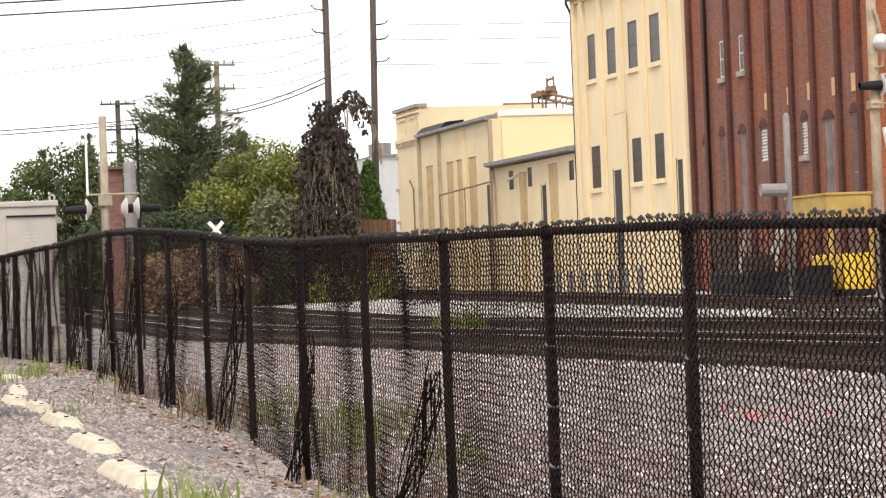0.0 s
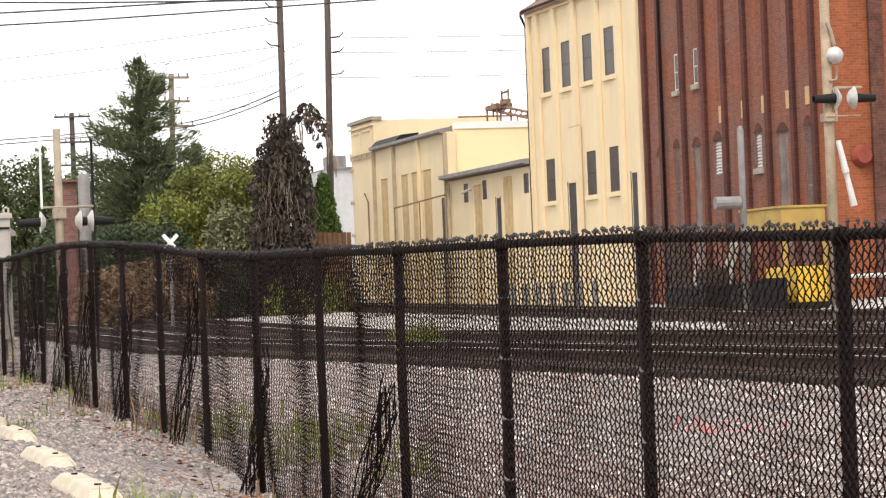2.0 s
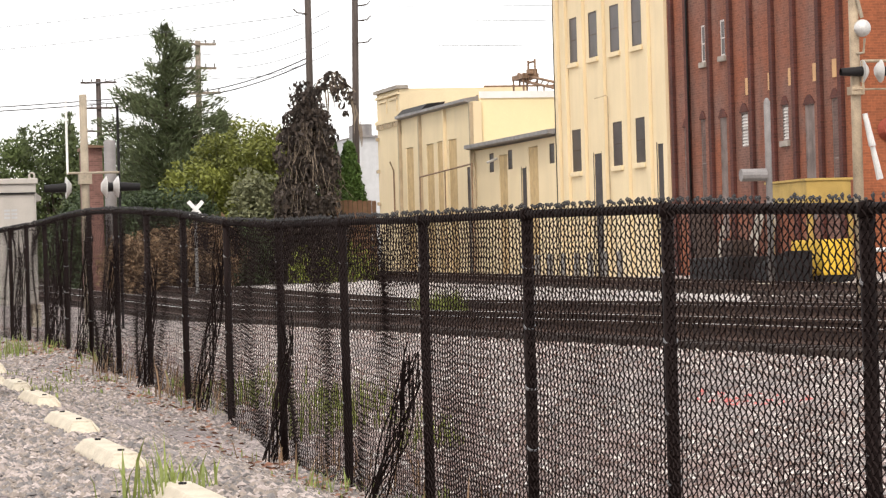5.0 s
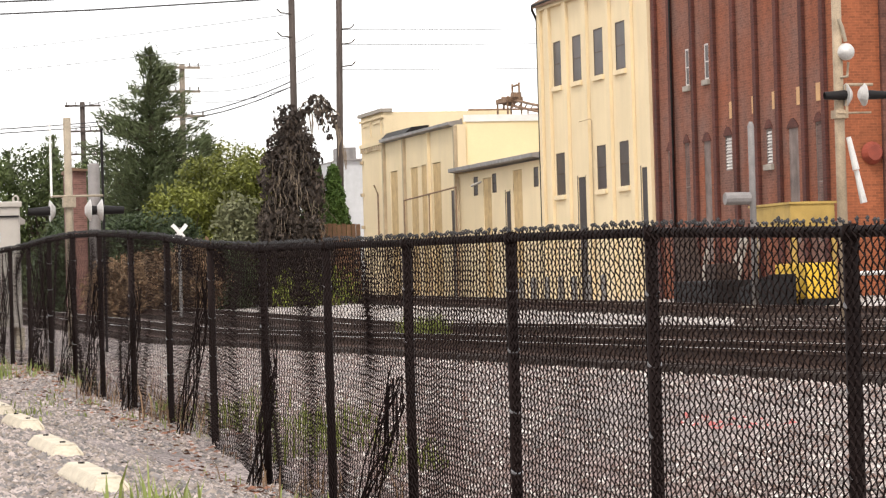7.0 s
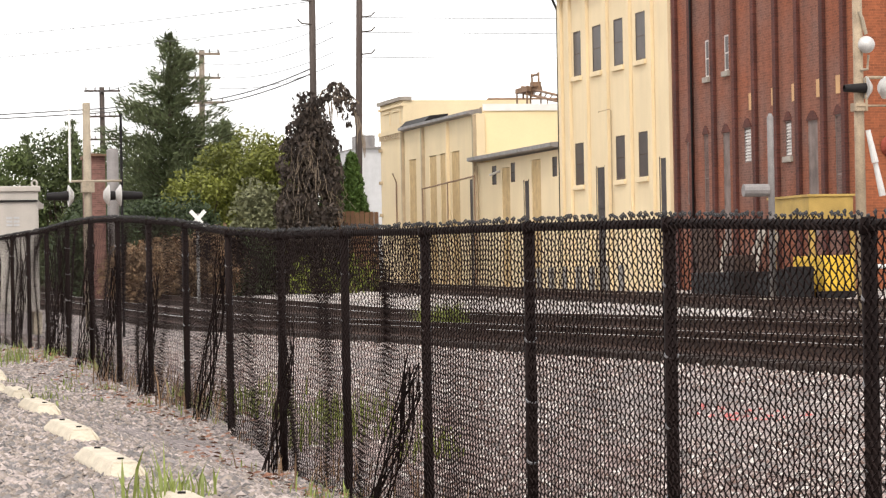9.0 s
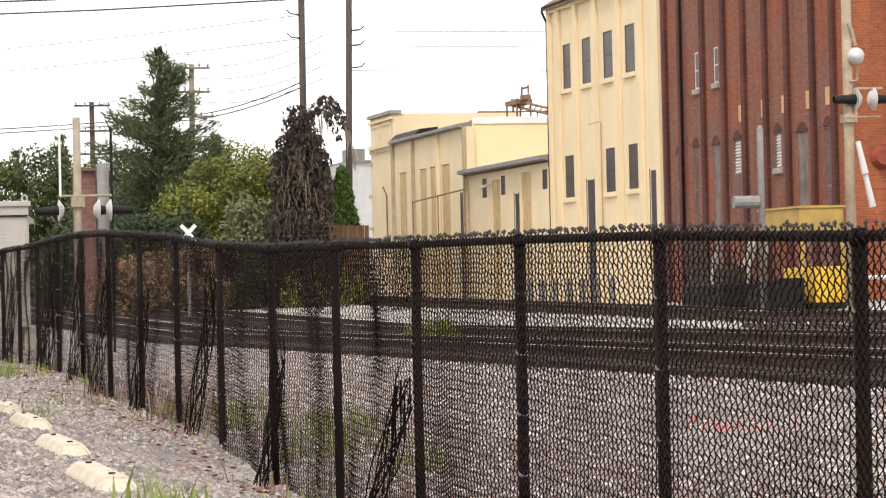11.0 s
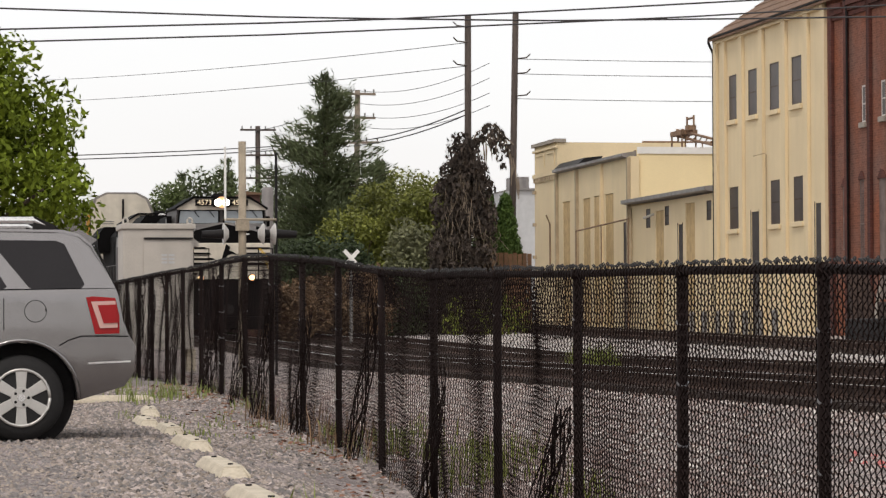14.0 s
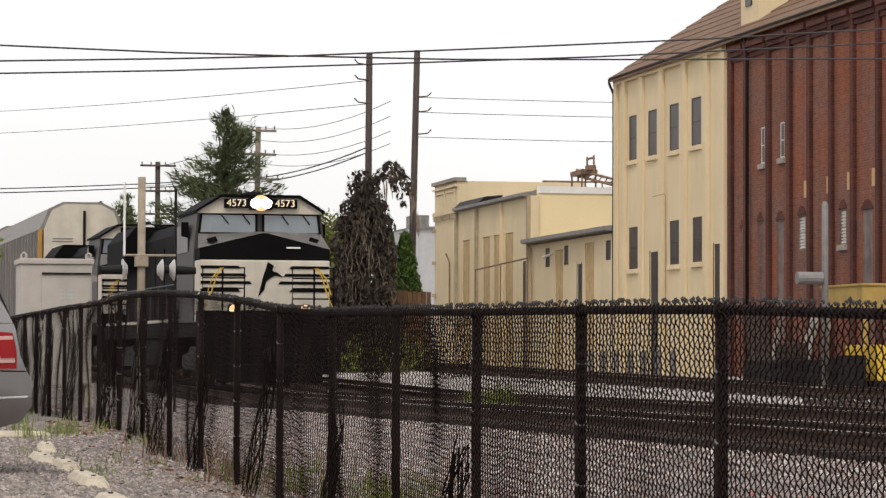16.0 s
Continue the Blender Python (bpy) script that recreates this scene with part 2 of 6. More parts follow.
M_LOCOWHITE = material("locomotive_white", (0.62, 0.56, 0.46), 0.6, var=0.12, stain=0.2, bump=0.05)
M_LOCOGREY = material("locomotive_grey", (0.30, 0.28, 0.27), 0.6, var=0.15, bump=0.05)
M_LOCOGREYDARK = material("locomotive_dark_grey", (0.06, 0.053, 0.05), 0.6, var=0.2, bump=0.05)
M_WINDSCREEN = material("windscreen_glass", (0.22, 0.25, 0.27), 0.12, var=0.1, bump=0, spec=0.8)
M_FIGURES = material("lit_figures", (0.85, 0.75, 0.55), 0.5, bump=0, emit=(1.0, 0.7, 0.4, 0.9))
M_HEADLAMP = material("headlamp_glow", (1, 0.9, 0.75), 0.3, bump=0, emit=(1.0, 0.82, 0.6, 25.0))
# emissive orange that stands in for the bloom around the lit headlights
M_HALO = material("orange_halo_glow", (0.9, 0.6, 0.35), 0.3, bump=0, emit=(1.0, 0.42, 0.16, 1.8))
M_DITCH = material("ditch_lamp_glow", (1, 0.8, 0.6), 0.3, bump=0, emit=(1.0, 0.5, 0.2, 12.0))
M_RACKSIDE = material("rack_side_steel", (0.13, 0.115, 0.10), 0.7, 0.2, var=0.3, scale=1, stain=0.3)
M_RACKROOF = material("rack_roof_steel", (0.26, 0.24, 0.22), 0.6, 0.3, var=0.2, stain=0.2)
M_RACKYELLOW = material("orange_yellow_steel", (0.50, 0.25, 0.04), 0.7, var=0.25)
M_GREYPOLE = material("grey_pole_wood", (0.28, 0.23, 0.18), 0.9, var=0.3, stretch=(6, 6, 0.4))
M_WIRE = material("dark_cable", (0.05, 0.045, 0.045), 0.6, var=0.1, bump=0)
M_BARK = material("bark", (0.07, 0.05, 0.035), 0.95, var=0.4, scale=6, bump=0.8)
M_SPRUCE = material("spruce_needles", (0.12, 0.145, 0.065), 0.8, var=0.35, scale=1.5, bump=0, per_piece=0.5)
M_YGREEN = material("yellow_green_leaves", (0.155, 0.168, 0.025), 0.65, var=0.35, scale=1.2, bump=0, per_piece=0.5)
M_DARKGREEN = material("dark_green_leaves", (0.05, 0.075, 0.025), 0.7, var=0.4, scale=1.2, bump=0, per_piece=0.5)
M_MIDGREEN = material("mid_green_leaves", (0.095, 0.125, 0.035), 0.7, var=0.4, scale=1.0, bump=0, per_piece=0.5)
M_GREYGREEN = material("grey_green_leaves", (0.175, 0.18, 0.09), 0.7, var=0.3, scale=1.2, bump=0, per_piece=0.45)
M_LAWN = material("bright_green_leaves", (0.20, 0.24, 0.03), 0.7, var=0.3, scale=1.2, bump=0, per_piece=0.4)
M_BRUSH = material("dry_brush", (0.21, 0.135, 0.075), 0.8, var=0.4, scale=1.2, bump=0, per_piece=0.6)
M_ARBOR = material("arborvitae_green", (0.065, 0.115, 0.018), 0.7, var=0.3, scale=2, bump=0, per_piece=0.4)
M_VINE = material("withered_vine_leaves", (0.072, 0.053, 0.041), 0.8, var=0.4, scale=2, bump=0, per_piece=0.6)
M_VINESTEM = material("vine_stems", (0.24, 0.19, 0.14), 0.9, var=0.3, scale=4, bump=0)
M_SHED = material("dull_brown_brick", (0.20, 0.105, 0.085), 0.9, var=0.3, stain=0.3, brick=True)
M_BROWNBOARD = material("brown_boards", (0.20, 0.11, 0.06), 0.85, var=0.3, per_piece=0.2)


# ---- shape helpers ----
def box(bm, x0, x1, y0, y1, z0, z1, bevel=0.0):
    vs = [bm.verts.new((x, y, z)) for x in (x0, x1) for y in (y0, y1) for z in (z0, z1)]
    fs = []
    for q in ((0, 1, 3, 2), (4, 6, 7, 5), (0, 4, 5, 1), (2, 3, 7, 6), (0, 2, 6, 4), (1, 5, 7, 3)):
        fs.append(bm.faces.new([vs[i] for i in q]))
    if bevel:
        es = list({e for f_ in fs for e in f_.edges})
        bmesh.ops.bevel(bm, geom=es, offset=bevel, segments=2, affect="EDGES", profile=0.6)
    return bm


def tube(bm, pts, radii, sides=8, cap=True):
    """A tube along a line of points with a radius at each."""
    pts = [Vector(p) for p in pts]
    if not hasattr(radii, "__len__"):
        radii = [radii] * len(pts)
    rings = []
    for i, p in enumerate(pts):
        d = (pts[min(i + 1, len(pts) - 1)] - pts[max(i - 1, 0)]).normalized()
        a = d.orthogonal().normalized() if abs(d.z) > 0.9 else d.cross(Vector((0, 0, 1))).normalized()
        b = d.cross(a)
        rings.append([bm.verts.new(p + (a * math.cos(k * math.tau / sides) + b * math.sin(k * math.tau / sides)) * radii[i]) for k in range(sides)])
    for r0, r1 in zip(rings, rings[1:]):
        for k in range(sides):
            bm.faces.new((r0[k], r0[(k + 1) % sides], r1[(k + 1) % sides], r1[k]))
    if cap:
        bm.faces.new(list(reversed(rings[0])))
        bm.faces.new(rings[-1])
    return bm


def outline(bm, pts, axis, a0, a1, bevel=0.0):
    """A flat outline pushed along an axis: 'x' takes (y, z) points, 'y' takes (x, z), 'z' takes (x, y)."""
    def at_(p, a):
        return {"x": (a, p[0], p[1]), "y": (p[0], a, p[1]), "z": (p[0], p[1], a)}[axis]
    lo, hi = [bm.verts.new(at_(p, a0)) for p in pts], [bm.verts.new(at_(p, a1)) for p in pts]
    n = len(pts)
    fs = [bm.faces.new(lo), bm.faces.new(list(reversed(hi)))]
    for i in range(n):
        fs.append(bm.faces.new((lo[i], hi[i], hi[(i + 1) % n], lo[(i + 1) % n])))
    if bevel:
        bmesh.ops.bevel(bm, geom=list({e for f_ in fs for e in f_.edges}), offset=bevel, segments=2, affect="EDGES", profile=0.6)
    return bm


def mesh_of(name, bm, mat, smooth=False):
    bmesh.ops.recalc_face_normals(bm, faces=bm.faces)
    me = bpy.data.meshes.new(name)
    bm.to_mesh(me)
    bm.free()
    for m in mat if isinstance(mat, (list, tuple)) else [mat]:
        me.materials.append(m)
    if smooth:
        for p in me.polygons:
            p.use_smooth = True
    return me


def part(name, bm, mat, parent=None, label="", smooth=False):
    ob = new(name, bm if isinstance(bm, bpy.types.Mesh) else mesh_of(name, bm, mat, smooth))
    if parent:
        ob.parent = parent
    if label:
        ob["label"] = label
    return ob


def thing(name, m, label, category, group="", kind=""):
    ob = new(name)
    ob.empty_display_size = 0.3
    ob.matrix_basis = m
    return tagged(ob, label, category, group, kind)


B = bmesh.new


def lerp_rows(rows, v):
    return float(np.interp(v, [r[0] for r in rows], [r[1] for r in rows]))


# ---- ground ----
FENCE_X, POST_Y0, POST_DY = 4.27, 11.25, 2.575
FENCE_GROUND = [(0, -0.4), (11, -0.25), (21, -0.1), (24.3, -0.05), (26.8, 0.2), (29.6, 0.27), (34.5, 0.36), (37.2, 0.52), (42, 0.58), (70, 0.6)]
FENCE_TOP = [(6, 1.58), (11.25, 1.63), (13.83, 1.695), (16.4, 1.735), (18.97, 1.765), (21.5, 1.805), (24.1, 1.84), (26.8, 1.915), (29.6, 2.055), (32, 2.14), (34.5, 2.215), (36.9, 2.26), (39.65, 2.27), (42.3, 2.25), (48, 2.27), (70, 2.27)]
BED_Z = 0.52


def bed_rise(y):
    return 0.0125 * max(0.0, min(y, 520) - 70)


def ground_z(x, y):
    f_ = lerp_rows(FENCE_GROUND, y)
    r = bed_rise(y)
    rows = [(-60, 0.45), (2.4, 0.45), (4.0, f_), (4.6, f_), (7.5, 0.3 + r), (9.3, BED_Z + r), (13.2, BED_Z + r), (17.5, 0.54 + r), (22, 0.58 + r), (24, 0.62 + r), (27, 0.7 + r), (29, 1.05), (34, 1.1), (60, 1.1)]
    return lerp_rows(rows, x)


def build_ground():
    xs = [-3000, -400, -60, -20, -8, -4, -1, 1, 2.0, 2.4, 2.9, 3.4, 4.0, 4.6, 5.5, 6.5, 7.5, 8.3, 9, 9.5, 11, 13.2, 15, 17.5, 20, 22, 24, 27, 29, 34, 60, 400, 3000]
    ys = [-3000, -100, 0] + list(range(4, 80, 2)) + [90, 110, 150, 200, 300, 400, 520, 700, 3000]
    bm = B()
    grid = [[bm.verts.new((x, y, ground_z(x, y) + (random.uniform(-0.025, 0.025) * (0.3 if x < 4.5 else 1) if 2.5 < x < 9 and 0 < y < 80 else 0))) for x in xs] for y in ys]
    for j in range(len(ys) - 1):
        for i in range(len(xs) - 1):
            f_ = bm.faces.new((grid[j][i], grid[j][i + 1], grid[j + 1][i + 1], grid[j + 1][i]))
            f_.material_index = 1 if xs[i] < 4.3 else (0 if xs[i] < 6.4 else 4 if xs[i] < 9.4 else (3 if xs[i] < 17 else 2))
    g = part("ground", bm, [M_BALLAST, M_LOT, M_PALE, M_TRACKBED, M_GRAVEL], smooth=True)
    tagged(g, "grey gravel lot and ballast sloping to the tracks", "ground", kind="structure")


build_ground()


def fast_mesh(name, verts, faces, mats):
    me = bpy.data.meshes.new(name)
    me.from_pydata(verts, [], faces)
    for m in mats if isinstance(mats, (list, tuple)) else [mats]:
        me.materials.append(m)
    me.update()
    return me


def stones(name, x0, x1, y0, y1, count, s0, s1, mats, label):
    """Loose stones scattered on the ground."""
    rng = np.random.default_rng(5 + count)
    vs, fs, mi = [], [], []
    for _ in range(count):
        x, y = rng.uniform(x0, x1), y0 + (y1 - y0) * rng.random() ** 1.5
        s = rng.uniform(s0, s1)
        z = ground_z(x, y) + s * 0.3
        b = len(vs)
        a0 = rng.uniform(0, 6.28)
        for k in range(4):
            r = s * rng.uniform(0.6, 1.2)
            vs.append((x + r * math.cos(a0 + k * 1.571), y + r * math.sin(a0 + k * 1.571), z + rng.uniform(-0.2, 0.25) * s))
        vs.append((x + rng.uniform(-.3, .3) * s, y + rng.uniform(-.3, .3) * s, z + s * rng.uniform(0.4, 0.8)))
        m = int(rng.integers(0, len(mats)))
        for k in range(4):
            fs.append((b + k, b + (k + 1) % 4, b + 4))
            mi.append(m)
    me = fast_mesh(name, vs, fs, mats)
    me.polygons.foreach_set("material_index", mi)
    tagged(new(name, me), label, "gravel", kind="stuff")


stones("loose_gravel", 1.2, 4.4, 12, 44, 42000, 0.012, 0.034, [M_STONE1, M_STONE2, M_STONE3], "pale crushed gravel scattered along the fence")
stones("track_ballast", 4.4, 10.0, 14, 60, 46000, 0.014, 0.036, [M_STONE6, M_STONE2, M_STONE4, M_STONE1, M_STONE5, M_STONE6], "brownish ballast stones beside the railway tracks")
stones("yard_ballast", 16.8, 29.5, 26, 105, 16000, 0.03, 0.075, [M_STONE1, M_STONE2, M_STONE5], "pale coarse ballast between the tracks and the mill")
stones("brick_rubble", 7.5, 7.95, 22.0, 24.4, 110, 0.02, 0.05, [M_RUBBLE, M_STONE6], "pinkish red rubble scattered on the ballast")
stones("lot_gravel", -0.6, 2.2, 14, 40, 17000, 0.009, 0.026, [M_STONE2, M_STONE3], "fine grey gravel on the parking lot")


def build_track(x, z, y0, y1, name, ties, rise=True):
    t = thing(name, pose(x, 0, z), "rusty railway track on dark wooden ties in gravel", "railway track", kind="structure")
    prof = [(-0.07, 0), (0.07, 0), (0.07, 0.015), (0.012, 0.04), (0.012, 0.13), (0.036, 0.14), (0.036, 0.172), (-0.036, 0.172), (-0.036, 0.14), (-0.012, 0.13), (-0.012, 0.04), (-0.07, 0.015)]
    stops = [y0, 70, y1]
    for s in (-0.7175, 0.7175):
        bm = B()
        rings = [[bm.verts.new((s + a, y, b + (bed_rise(y) if rise else 0))) for a, b in prof] for y in stops]
        for r0, r1 in zip(rings, rings[1:]):
            for k in range(12):
                f_ = bm.faces.new((r0[k], r0[(k + 1) % 12], r1[(k + 1) % 12], r1[k]))
                f_.material_index = 1 if k == 6 else 0
        part("rail", bm, [M_STEEL, M_RAILTOP], t)
    bm = B()
    box(bm, -1.25, 1.25, -0.11, 0.11, -0.14, 0.012, 0.012)
    tie_me = mesh_of("tie", bm, M_TIE)
    n = 0
    y = max(y0, 18)
    while n < ties:
        o = part("tie", tie_me, None, t)
        o.location = (random.uniform(-0.04, 0.04), y, (bed_rise(y) if rise else 0) + random.uniform(-0.01, 0.006))
        o.rotation_euler = (0, 0, random.uniform(-0.015, 0.015))
        y += 0.52
        n += 1
    bm = B()
    while y < min(y1, 260):
        r = bed_rise(y) if rise else 0
        box(bm, -1.25, 1.25, y - 0.11, y + 0.11, r - 0.14, r + 0.008)
        y += 0.52
    far = part("ties_beyond", bm, M_TIE, t)
    tagged(far, kind="stuff")
    return t


track_main = build_track(10.9, 0.60, 12, 520, "track_main", 130)
track_second = build_track(15.3, 0.62, 12, 400, "track_second", 130)
track_siding = build_track(25.2, 0.72, 30, 400, "track_siding", 60)


# ---- chain-link fence ----
def chain_panel(y0, y1, drop=None):
    """Zigzag wires hooked into each other, slack and wavy as old fabric is, with curled ends above the rail.
    With a drop it is a torn upper strip that hangs folded over behind the first layer."""
    p, h, r = (0.037, 0.0285, 0.0032 if y0 < 18 else 0.0024 if y0 < 26 else 0.0019) if drop is None else (0.042, 0.031, 0.0026)
    n_w = int(round((y1 - y0) / p))
    p = (y1 - y0) / n_w
    vs, fs, mi = [], [], []
    loose = 0.035 if y0 < 18 else (0.09 if y0 < 36 else 0.12)
    if drop is not None:
        loose = 0.13
    for k in range(n_w):
        ya = y0 + k * p
        zt = lerp_rows(FENCE_TOP, ya + p / 2) - 0.003 + random.uniform(-0.008, 0.008)
        zg = max(lerp_rows(FENCE_GROUND, ya + p / 2) - 0.02, zt - 1.95)
        if drop is not None:
            zg = zt - drop * (1 + 0.35 * noise.noise(Vector((ya * 0.8, 5.5, 0))))
        n_h = int((zt - zg) / h)
        base = len(vs)
        for j in range(n_h + 1):
            odd = (j + k) % 2
            y, z = ya + (p if odd else 0) * 1.04, zt - j * h
            d = min(1, j / 8)
            q = 0 if drop is None else 31.0
            a = noise.noise(Vector((y * 0.9 + q, z * 0.8, 0))) * loose * d
            b = noise.noise(Vector((y * 1.3 + 40 + q, z * 1.7, 3.1)))
            c = noise.noise(Vector((y * 1.1 + 90 + q, z * 1.2, 7.7)))
            x = a + (-0.03 if drop is None else 0.06) + (0.004 if odd == k % 2 else -0.004)
            y += b * loose * 0.45 * d
            z += c * loose * 0.4 * d
            vs += [(x - r, y, z - r * 0.6), (x + r, y - r * 0.9, z), (x + r * 0.2, y + r, z + r * 0.6)]
            if j:
                q = base + (j - 1) * 3
                for s in range(3):
                    fs.append((q + s, q + (s + 1) % 3, q + 3 + (s + 1) % 3, q + 3 + s))
                    mi.append(0)
        if drop is None and random.random() < 0.75:
            # curled wire end over the rail
            base, rr = len(vs), 0.0046
            up = random.uniform(0.01, 0.026)
            for u, v, w in ((0.1, -0.01, 0.0), (0.2, 0.7, -0.008), (0.5, 1.0, 0.004), (0.9, 0.75, 0.012), (0.8, 0.1, 0.006)):
                y, z, x = ya + p * u, zt + up * v, -0.022 + w
                vs += [(x - rr, y, z), (x, y, z + rr), (x + rr, y, z), (x, y, z - rr)]
            for j in range(4):
                q = base + j * 4
                for s in range(4):
                    fs.append((q + s, q + (s + 1) % 4, q + 4 + (s + 1) % 4, q + 4 + s))
                    mi.append(1)
    me = fast_mesh("chain_link_mesh", vs, fs, [M_BLACK, M_WORN])
    me.polygons.foreach_set("material_index", mi)
    return me


def build_fence():
    fence = thing("chain_link_fence", pose(FENCE_X, 0, 0), "black vinyl coated chain-link fence with a sagging wavy top", "fence")
    n0, n1 = -1, 20
    for i in range(n0, n1 + 1):
        y = POST_Y0 + POST_DY * i
        zt, zg = lerp_rows(FENCE_TOP, y), lerp_rows(FENCE_GROUND, y)
        lean = random.uniform(-0.012, 0.012)
        bm = B()
        tube(bm, [(0, y + lean, zg - 0.15), (0, y, zt - 0.03)], 0.031, 12)
        post = part("post", bm, M_BLACK, fence, smooth=True)
        bm = B()
        tube(bm, [(0, y, zt - 0.07), (0, y, zt - 0.01)], 0.037, 12)
        tube(bm, [(0, y - 0.03, zt - 0.035), (0, y + 0.03, zt - 0.035)], 0.034, 10)
        part("post_cap", bm, M_BLACK, post, smooth=True)
        for k in range(4):
            zz = zt - 0.32 - 0.33 * k
            if zz > zg:
                bm = B()
                tube(bm, [(0, y - 0.004, zz + 0.01), (0, y + 0.004, zz)], 0.0345, 10)
                part("tie_wire", bm, M_TIEWIRE, post)
    ys = np.arange(POST_Y0 + POST_DY * n0, POST_Y0 + POST_DY * n1 + 0.2, 0.3175)
    bm = B()
    tube(bm, [(0, y, lerp_rows(FENCE_TOP, y) - 0.035) for y in ys], 0.023, 8)
    part("top_rail", bm, M_BLACK, fence, smooth=True)
    for i in range(n0, n1):
        y0 = POST_Y0 + POST_DY * i
        part("chain_link_mesh", chain_panel(y0, y0 + POST_DY), None, fence)
        if 3 <= i <= 6:
            part("torn_upper_strip", chain_panel(y0, y0 + POST_DY, 0.4), None, fence)
    # torn, bunched folds of the fabric hanging between the posts
    for y, lean, top, wide in ((26.8, -0.85, -0.12, 0.16), (19.15, -0.95, -0.75, 0.14), (36.6, -0.5, -0.1, 0.3), (34.2, -0.7, -0.3, 0.22), (39.4, -0.5, -0.05, 0.3), (41.0, 0.4, -0.1, 0.3), (44.8, -0.3, -0.06, 0.42), (49.5, 0.3, -0.04, 0.5), (51.2, -0.3, -0.06, 0.5), (54.5, 0.3, -0.04, 0.5), (31.2, -0.3, -0.5, 0.14), (23.6, -0.35, -0.7, 0.1)):
        bm = B()
        zt, zg = lerp_rows(FENCE_TOP, y) + top, lerp_rows(FENCE_GROUND, y)
        for s in range(13):
            pts = []
            off, high = random.uniform(-1, 1), zt - random.uniform(0, 0.35)
            for j in range(14):
                u = j / 13
                w = wide * (0.45 + 0.55 * u)
                pts.append((-0.05 + 0.05 * math.sin(5 * u + s) - 0.1 * u * u, y - lean * u * (1 + 0.12 * off) + w * (0.8 * off + 0.2 * math.sin(s * 2.1 + 9 * u)), high + (zg - high) * u))
            tube(bm, pts, 0.0055, 4)
        part("torn_mesh_fold", bm, M_BLACK, fence)


build_fence()


# ---- wheel stops, weeds ----
def wheel_stop(m, half):
    ob = thing("wheel_stop", m, "pale weathered concrete wheel stop on the gravel lot", "wheel stop", "row of wheel stops")
    bm = B()
    outline(bm, [(-0.105, 0), (0.105, 0), (0.1, 0.04), (0.06, 0.1), (-0.06, 0.1), (-0.1, 0.04)], "y", -half, half, 0.012)
    for v in bm.verts:
        v.co += Vector((noise.noise(v.co * 3), noise.noise(v.co * 3 + Vector((9, 0, 0))), noise.noise(v.co * 4))) * 0.006
        if abs(v.co.y) > half - 0.06 and v.co.z > 0.06:
            v.co.y -= math.copysign(0.1, v.co.y)
    part("block", bm, M_CONC, ob)
    for y in (-half * 0.65, half * 0.65):
        bm = B()
        tube(bm, [(0, y, 0.09), (0, y, 0.108)], 0.018, 8)
        part("pin", bm, M_DARK, ob)
    return ob


STOPS = [(1.84, 12.4, 1, 0.9), (1.95, 16.35, 1, 0.9), (2.17, 20.2, 1, 0.9), (2.42, 24.8, 1, 0.88), (2.63, 28.95, 2, 0.8), (2.57, 30.9, 2, 0.85), (2.97, 35.12, 4, 0.85)]
for x, y, a, half in STOPS:
    wheel_stop(pose(x, y, ground_z(x, y) - 0.012, 0, random.uniform(-2, 2), -a), half)
wheel_stop(pose(2.8, 39.2, ground_z(2.7, 39.2), 0, 0, 72), 0.62)


def weeds(name, spots, mat, label, blade=0.25, per=60, spread=0.15, seed_w=1):
    rng = np.random.default_rng(seed_w)
    vs, fs = [], []
    for x, y, s in spots:
        for _ in range(int(per * s)):
            bx, by = x + rng.normal(0, spread), y + rng.normal(0, spread)
            bz = ground_z(bx, by)
            hgt = blade * s * rng.uniform(0.4, 1.2)
            a = rng.uniform(0, 6.28)
            lx, ly = math.cos(a) * hgt * rng.uniform(0.1, 0.6), math.sin(a) * hgt * rng.uniform(0.1, 0.6)
            w = rng.uniform(0.003, 0.008)
            px, py = -math.sin(a) * w, math.cos(a) * w
            b = len(vs)
            vs += [(bx - px, by - py, bz), (bx + px, by + py, bz), (bx + lx * .4 + px, by + ly * .4 + py, bz + hgt * .65), (bx + lx * .4 - px, by + ly * .4 - py, bz + hgt * .65), (bx + lx, by + ly, bz + hgt)]
            fs += [(b, b + 1, b + 2, b + 3), (b + 3, b + 2, b + 4)]
    tagged(new(name, fast_mesh(name, vs, fs, mat)), label, "weeds", kind="stuff")


rw = random.Random(4)
weeds("green_weeds", [(1.75, 13.1, 1.0), (1.85, 13.5, 0.7), (2.0, 13.8, 0.5), (3.4, 13.6, 0.8)] + [(rw.uniform(3.9, 4.5), rw.uniform(14, 44), rw.uniform(0.2, 0.75)) for _ in range(26)] + [(rw.uniform(3.0, 4.2), rw.uniform(37, 46), rw.uniform(0.4, 1.0)) for _ in range(18)] + [(rw.uniform(2.6, 3.9), rw.uniform(16, 36), rw.uniform(0.15, 0.4)) for _ in range(26)], M_WEED, "green weeds growing along the fence and wheel stops", blade=0.26, per=34, spread=0.09)
weeds("tall_weeds", [(rw.uniform(4.5, 5.6), rw.uniform(23, 31), rw.uniform(0.4, 1.0)) for _ in range(16)] + [(13.4 + rw.uniform(-0.3, 0.3), 58.2 + rw.uniform(-0.9, 0.9), 1.6) for _ in range(7)], M_WEED2, "yellow-green weeds behind the chain-link fence", blade=0.32, per=45, spread=0.14, seed_w=2)
